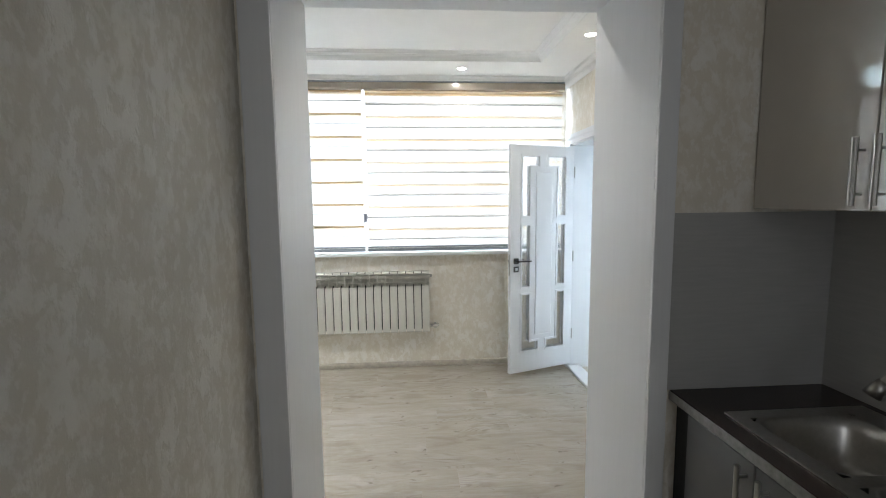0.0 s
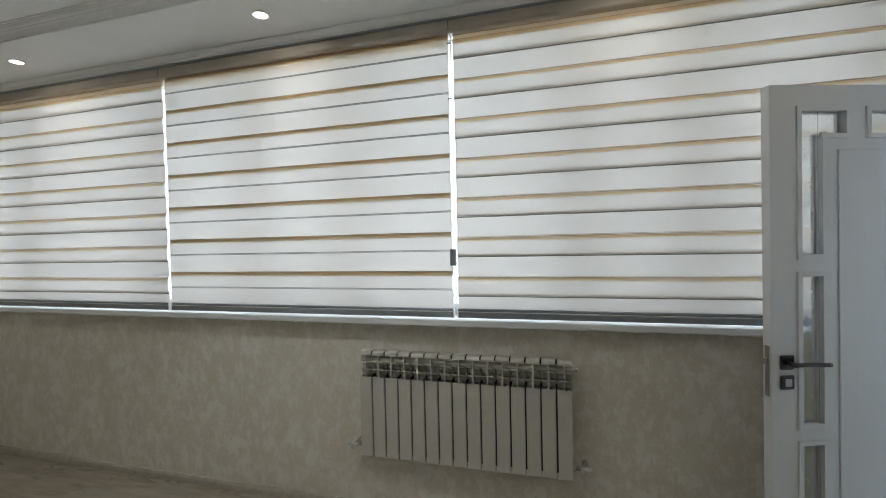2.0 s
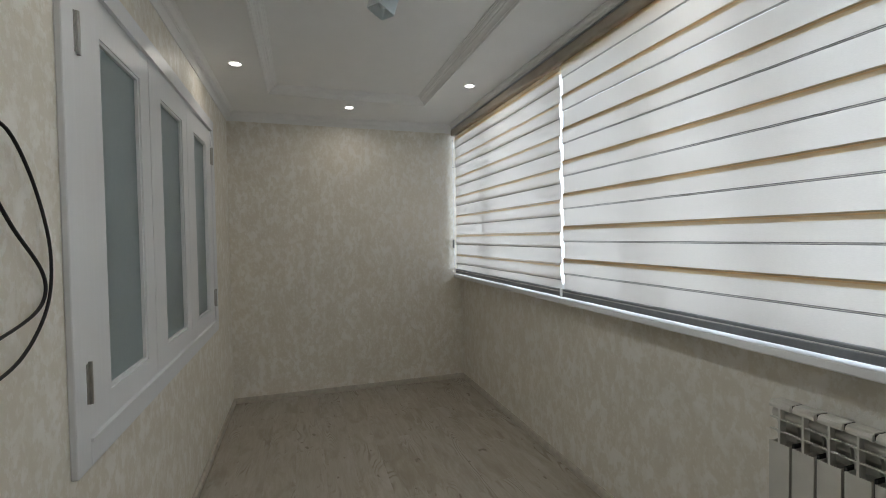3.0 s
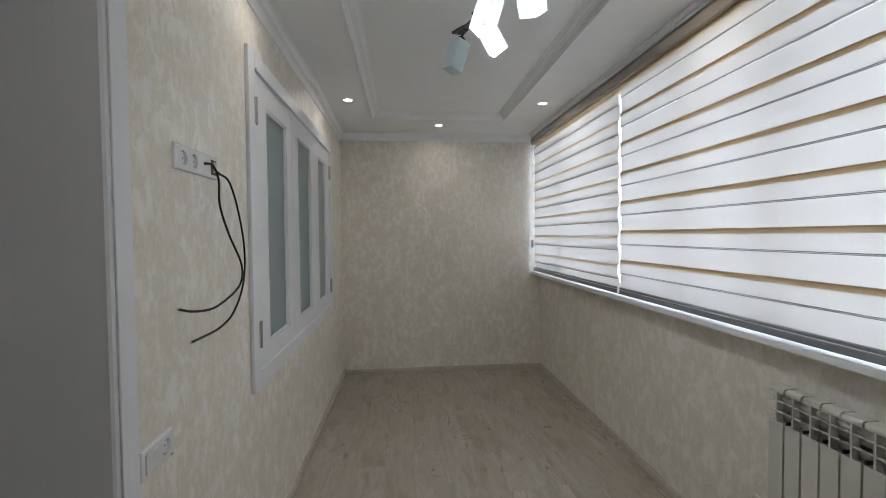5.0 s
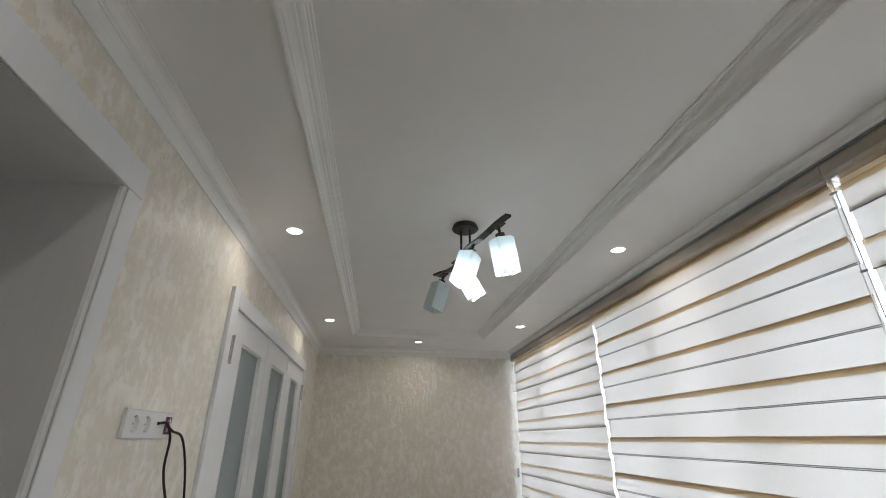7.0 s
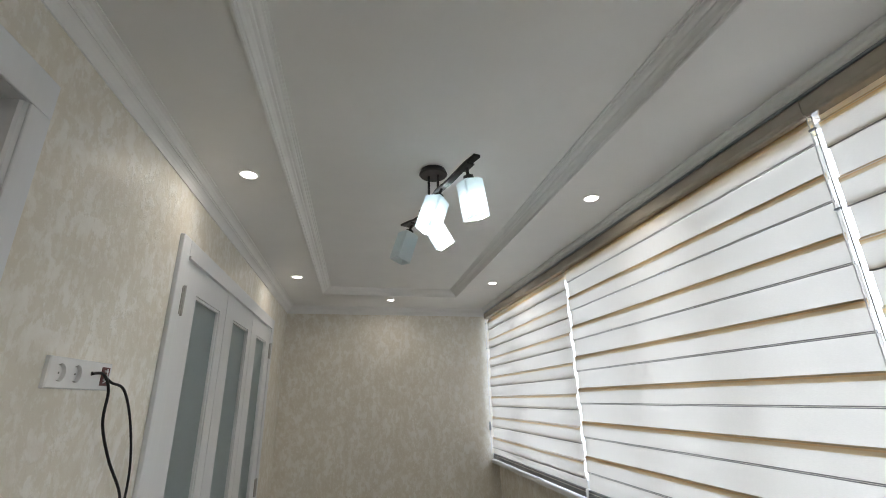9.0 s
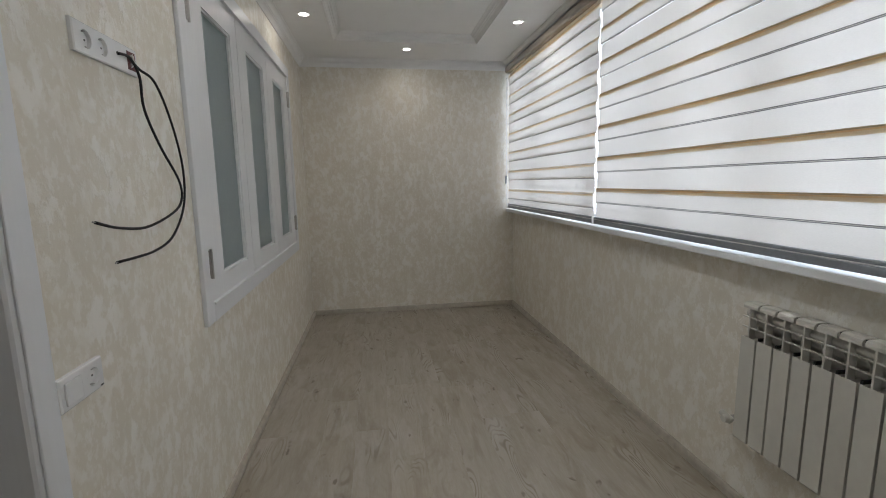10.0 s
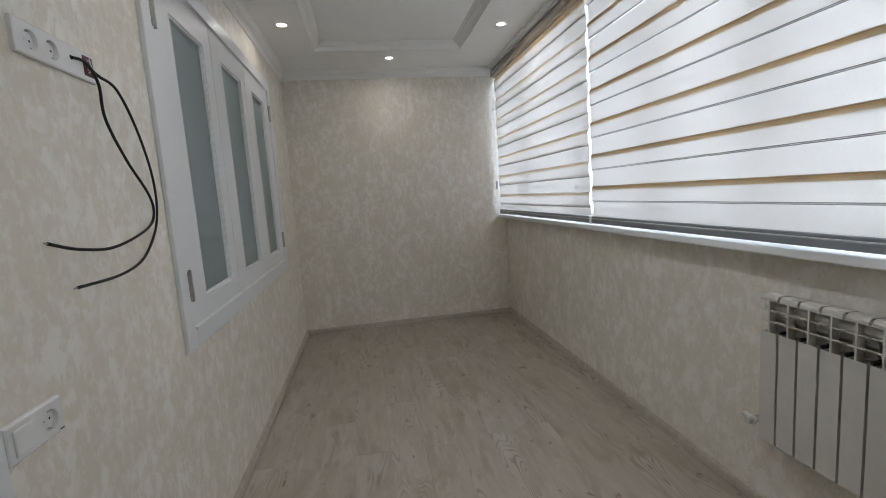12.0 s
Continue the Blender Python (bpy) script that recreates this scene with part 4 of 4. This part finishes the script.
def kitchen():
    yk = -T
    fx = 5.39
    top = 0.915
    structure("backsplash", boxes((5.3755, KX1 - 0.006, yk - 0.006, yk, top, 1.573), (KX1 - 0.006, KX1, -3.4, yk - 0.006, top, 1.573)), SPLASH, "grey streaked backsplash panel", "backsplash")
    f = tagged(empty("filler_panel"), "narrow dark filler panel between wall and base cabinet", "filler panel")
    part("board", boxes((fx + 0.03, fx + 0.05, yk - 0.105, yk - 0.008, 0.0, top - 0.04)), DARK, f)
    y = yk - 0.108
    for k in range(4):
        c = tagged(empty("base_cabinet"), "glossy dark grey kitchen base cabinet", "cabinet", "kitchen base cabinets")
        a, b = y - 0.62, y
        part("body", boxes((fx + 0.026, KX1 - 0.007, a, b, 0.1, top - 0.2)), GREYDOOR, c)
        part("plinth", boxes((fx + 0.09, fx + 0.106, a, b, 0, 0.1)), DARK, c)
        for s in (0, 1):
            d = part("door", box(bmesh.new(), fx + 0.006, fx + 0.025, a + 0.31 * s + 0.002, a + 0.31 * s + 0.308, 0.105, top - 0.045, 0.002), GREYDOOR, c)
            hy = a + (0.26 if s == 0 else 0.338)
            part("handle", cyl(cyl(cyl(bmesh.new(), (fx - 0.026, hy, 0.66), (fx - 0.026, hy, 0.856), 0.007, seg=14), (fx - 0.026, hy, 0.7), (fx + 0.007, hy, 0.7), 0.0045, seg=10), (fx - 0.026, hy, 0.822), (fx + 0.007, hy, 0.822), 0.0045, seg=10), STEEL, d, "brushed steel bar handle")
        y -= 0.623
    sy0, sy1 = yk - 0.97, yk - 0.2
    w = tagged(empty("worktop"), "dark brown laminate worktop with a set-in sink", "worktop")
    e = yk - 0.007
    part("board", grid_slab([fx, fx + 0.09, KX1 - 0.1, KX1 - 0.007], [-2.95, sy0 + 0.02, sy1 - 0.02, e], [(1, 1)], top - 0.038, top), WORKTOP, w)
    part("edge_strip", box(bmesh.new(), fx - 0.004, fx - 0.0005, -2.95, e, top - 0.036, top - 0.002, 0.001), EDGE, w, "worn grey edge strip")
    k = tagged(empty("sink"), "stainless steel double-bowl sink set into the worktop", "sink")
    x0, x1 = fx + 0.07, KX1 - 0.05
    # rim with two bowls
    yy = [sy0, sy0 + 0.05, sy0 + 0.37, sy0 + 0.41, sy1 - 0.05, sy1]
    xx = [x0, x0 + 0.05, x1 - 0.09, x1]
    bm = grid_slab(xx, yy, [(1, 1), (1, 3)], top + 0.001, top + 0.006)
    part("rim", bm, STEEL, k)
    for j in (1, 3):
        bm = bmesh.new()
        loops = []
        n = 40
        cx, cyy, ax, ay = (xx[1] + xx[2]) / 2, (yy[j] + yy[j + 1]) / 2, (xx[2] - xx[1]) / 2, (yy[j + 1] - yy[j]) / 2
        for f, z, pw in ((1.0, top + 0.0062, 60), (0.985, top + 0.0055, 7), (0.96, top + 0.001, 6), (0.9, top - 0.03, 4), (0.84, top - 0.13, 4), (0.7, top - 0.16, 3.5), (0.1, top - 0.168, 2)):
            loop = []
            for i in range(n):
                t = 2 * math.pi * (i + 0.5) / n
                ct, st = math.cos(t), math.sin(t)
                q = (abs(ct) ** pw + abs(st) ** pw) ** (-1 / pw)
                loop.append(bm.verts.new((cx + ax * f * q * ct, cyy + ay * f * q * st, z)))
            loops.append(loop)
        for a, b in zip(loops, loops[1:]):
            for i in range(n):
                bm.faces.new((a[i], a[(i + 1) % n], b[(i + 1) % n], b[i]))
        bm.faces.new(loops[-1])
        part("bowl", bm, STEEL, k, smooth=True)
    f = tagged(empty("faucet"), "brushed steel arched kitchen mixer tap on the sink", "faucet")
    bx, by = x1 - 0.04, yk - 0.56
    part("base", cyl(cyl(bmesh.new(), (bx, by, top + 0.006), (bx, by, top + 0.03), 0.028, 0.024), (bx, by, top + 0.03), (bx, by, top + 0.12), 0.02, 0.018), STEEL, f, smooth=True)
    part("spout", tube(bmesh.new(), [(bx, by, top + 0.1), (bx, by, top + 0.24), (bx - 0.05, by + 0.04, top + 0.29), (bx - 0.13, by + 0.1, top + 0.25), (bx - 0.165, by + 0.13, top + 0.19)], 0.011, 12, 8), STEEL, f, smooth=True)
    part("spray_head", cyl(bmesh.new(), (bx - 0.163, by + 0.128, top + 0.195), (bx - 0.18, by + 0.142, top + 0.15), 0.014, 0.023), STEEL, f, "flared steel spray head", True)
    part("lever", tube(bmesh.new(), [(bx, by, top + 0.07), (bx, by + 0.04, top + 0.08), (bx, by + 0.09, top + 0.1)], 0.007, 8, 4), STEEL, f, smooth=True)
    y = yk - 0.004
    for i in range(3):
        c = tagged(empty("wall_cabinet"), "glossy cream kitchen wall cabinet with bar handles", "cabinet", "kitchen wall cabinets")
        ux = 5.674
        a, b = y - 0.83, y
        part("body", boxes((ux + 0.02, KX1, a, b, 1.585, 2.35)), GLOSS, c)
        for s in (0, 1):
            d = part("door", box(bmesh.new(), ux, ux + 0.019, a + 0.415 * s + 0.0015, a + 0.415 * s + 0.4135, 1.585, 2.35, 0.0015), GLOSS, c)
            hy = a + (0.385 if s == 0 else 0.445)
            part("handle", cyl(cyl(cyl(bmesh.new(), (ux - 0.03, hy, 1.6), (ux - 0.03, hy, 1.785), 0.0085, seg=14), (ux - 0.03, hy, 1.63), (ux + 0.001, hy, 1.63), 0.004, seg=10), (ux - 0.03, hy, 1.75), (ux + 0.001, hy, 1.75), 0.004, seg=10), STEEL, d, "brushed steel bar handle")
        y -= 0.832


kitchen()


# ---- laminate floor, plank by plank ----
def laminate():
    base = structure("floor", boxes((-0.3, L + 0.12, -T, W + 0.3, -0.1, -0.009)), SKIRT, "whitewashed grey-beige oak laminate floor", "floor")
    pw, pl = 0.192, 1.29
    rng = random.Random(7)
    meshes = {}
    rows, y = [], -T
    while y < -0.001:
        rows.append((y, min(y + pw, 0.0), OP0 - 0.03, OP1 + 0.05))
        y += pw
    y = 0.0
    while y < W:
        rows.append((y, min(y + pw, W), 0.0, L))
        y += pw
    for ya, yb, xa, xb in rows:
        x = -rng.random() * pl
        while x < xb:
            a, b = max(x, xa), min(x + pl, xb)
            if b - a > 0.03:
                key = (round(b - a, 3), round(yb - ya, 3))
                if key not in meshes:
                    meshes[key] = mesh_of("plank", box(bmesh.new(), 0.0002, key[0] - 0.0002, 0.0002, key[1] - 0.0002, -0.009, 0.0, 0.0005))
                part("plank", meshes[key], FLOOR, base).location = (a, ya, 0)
            x += pl


laminate()
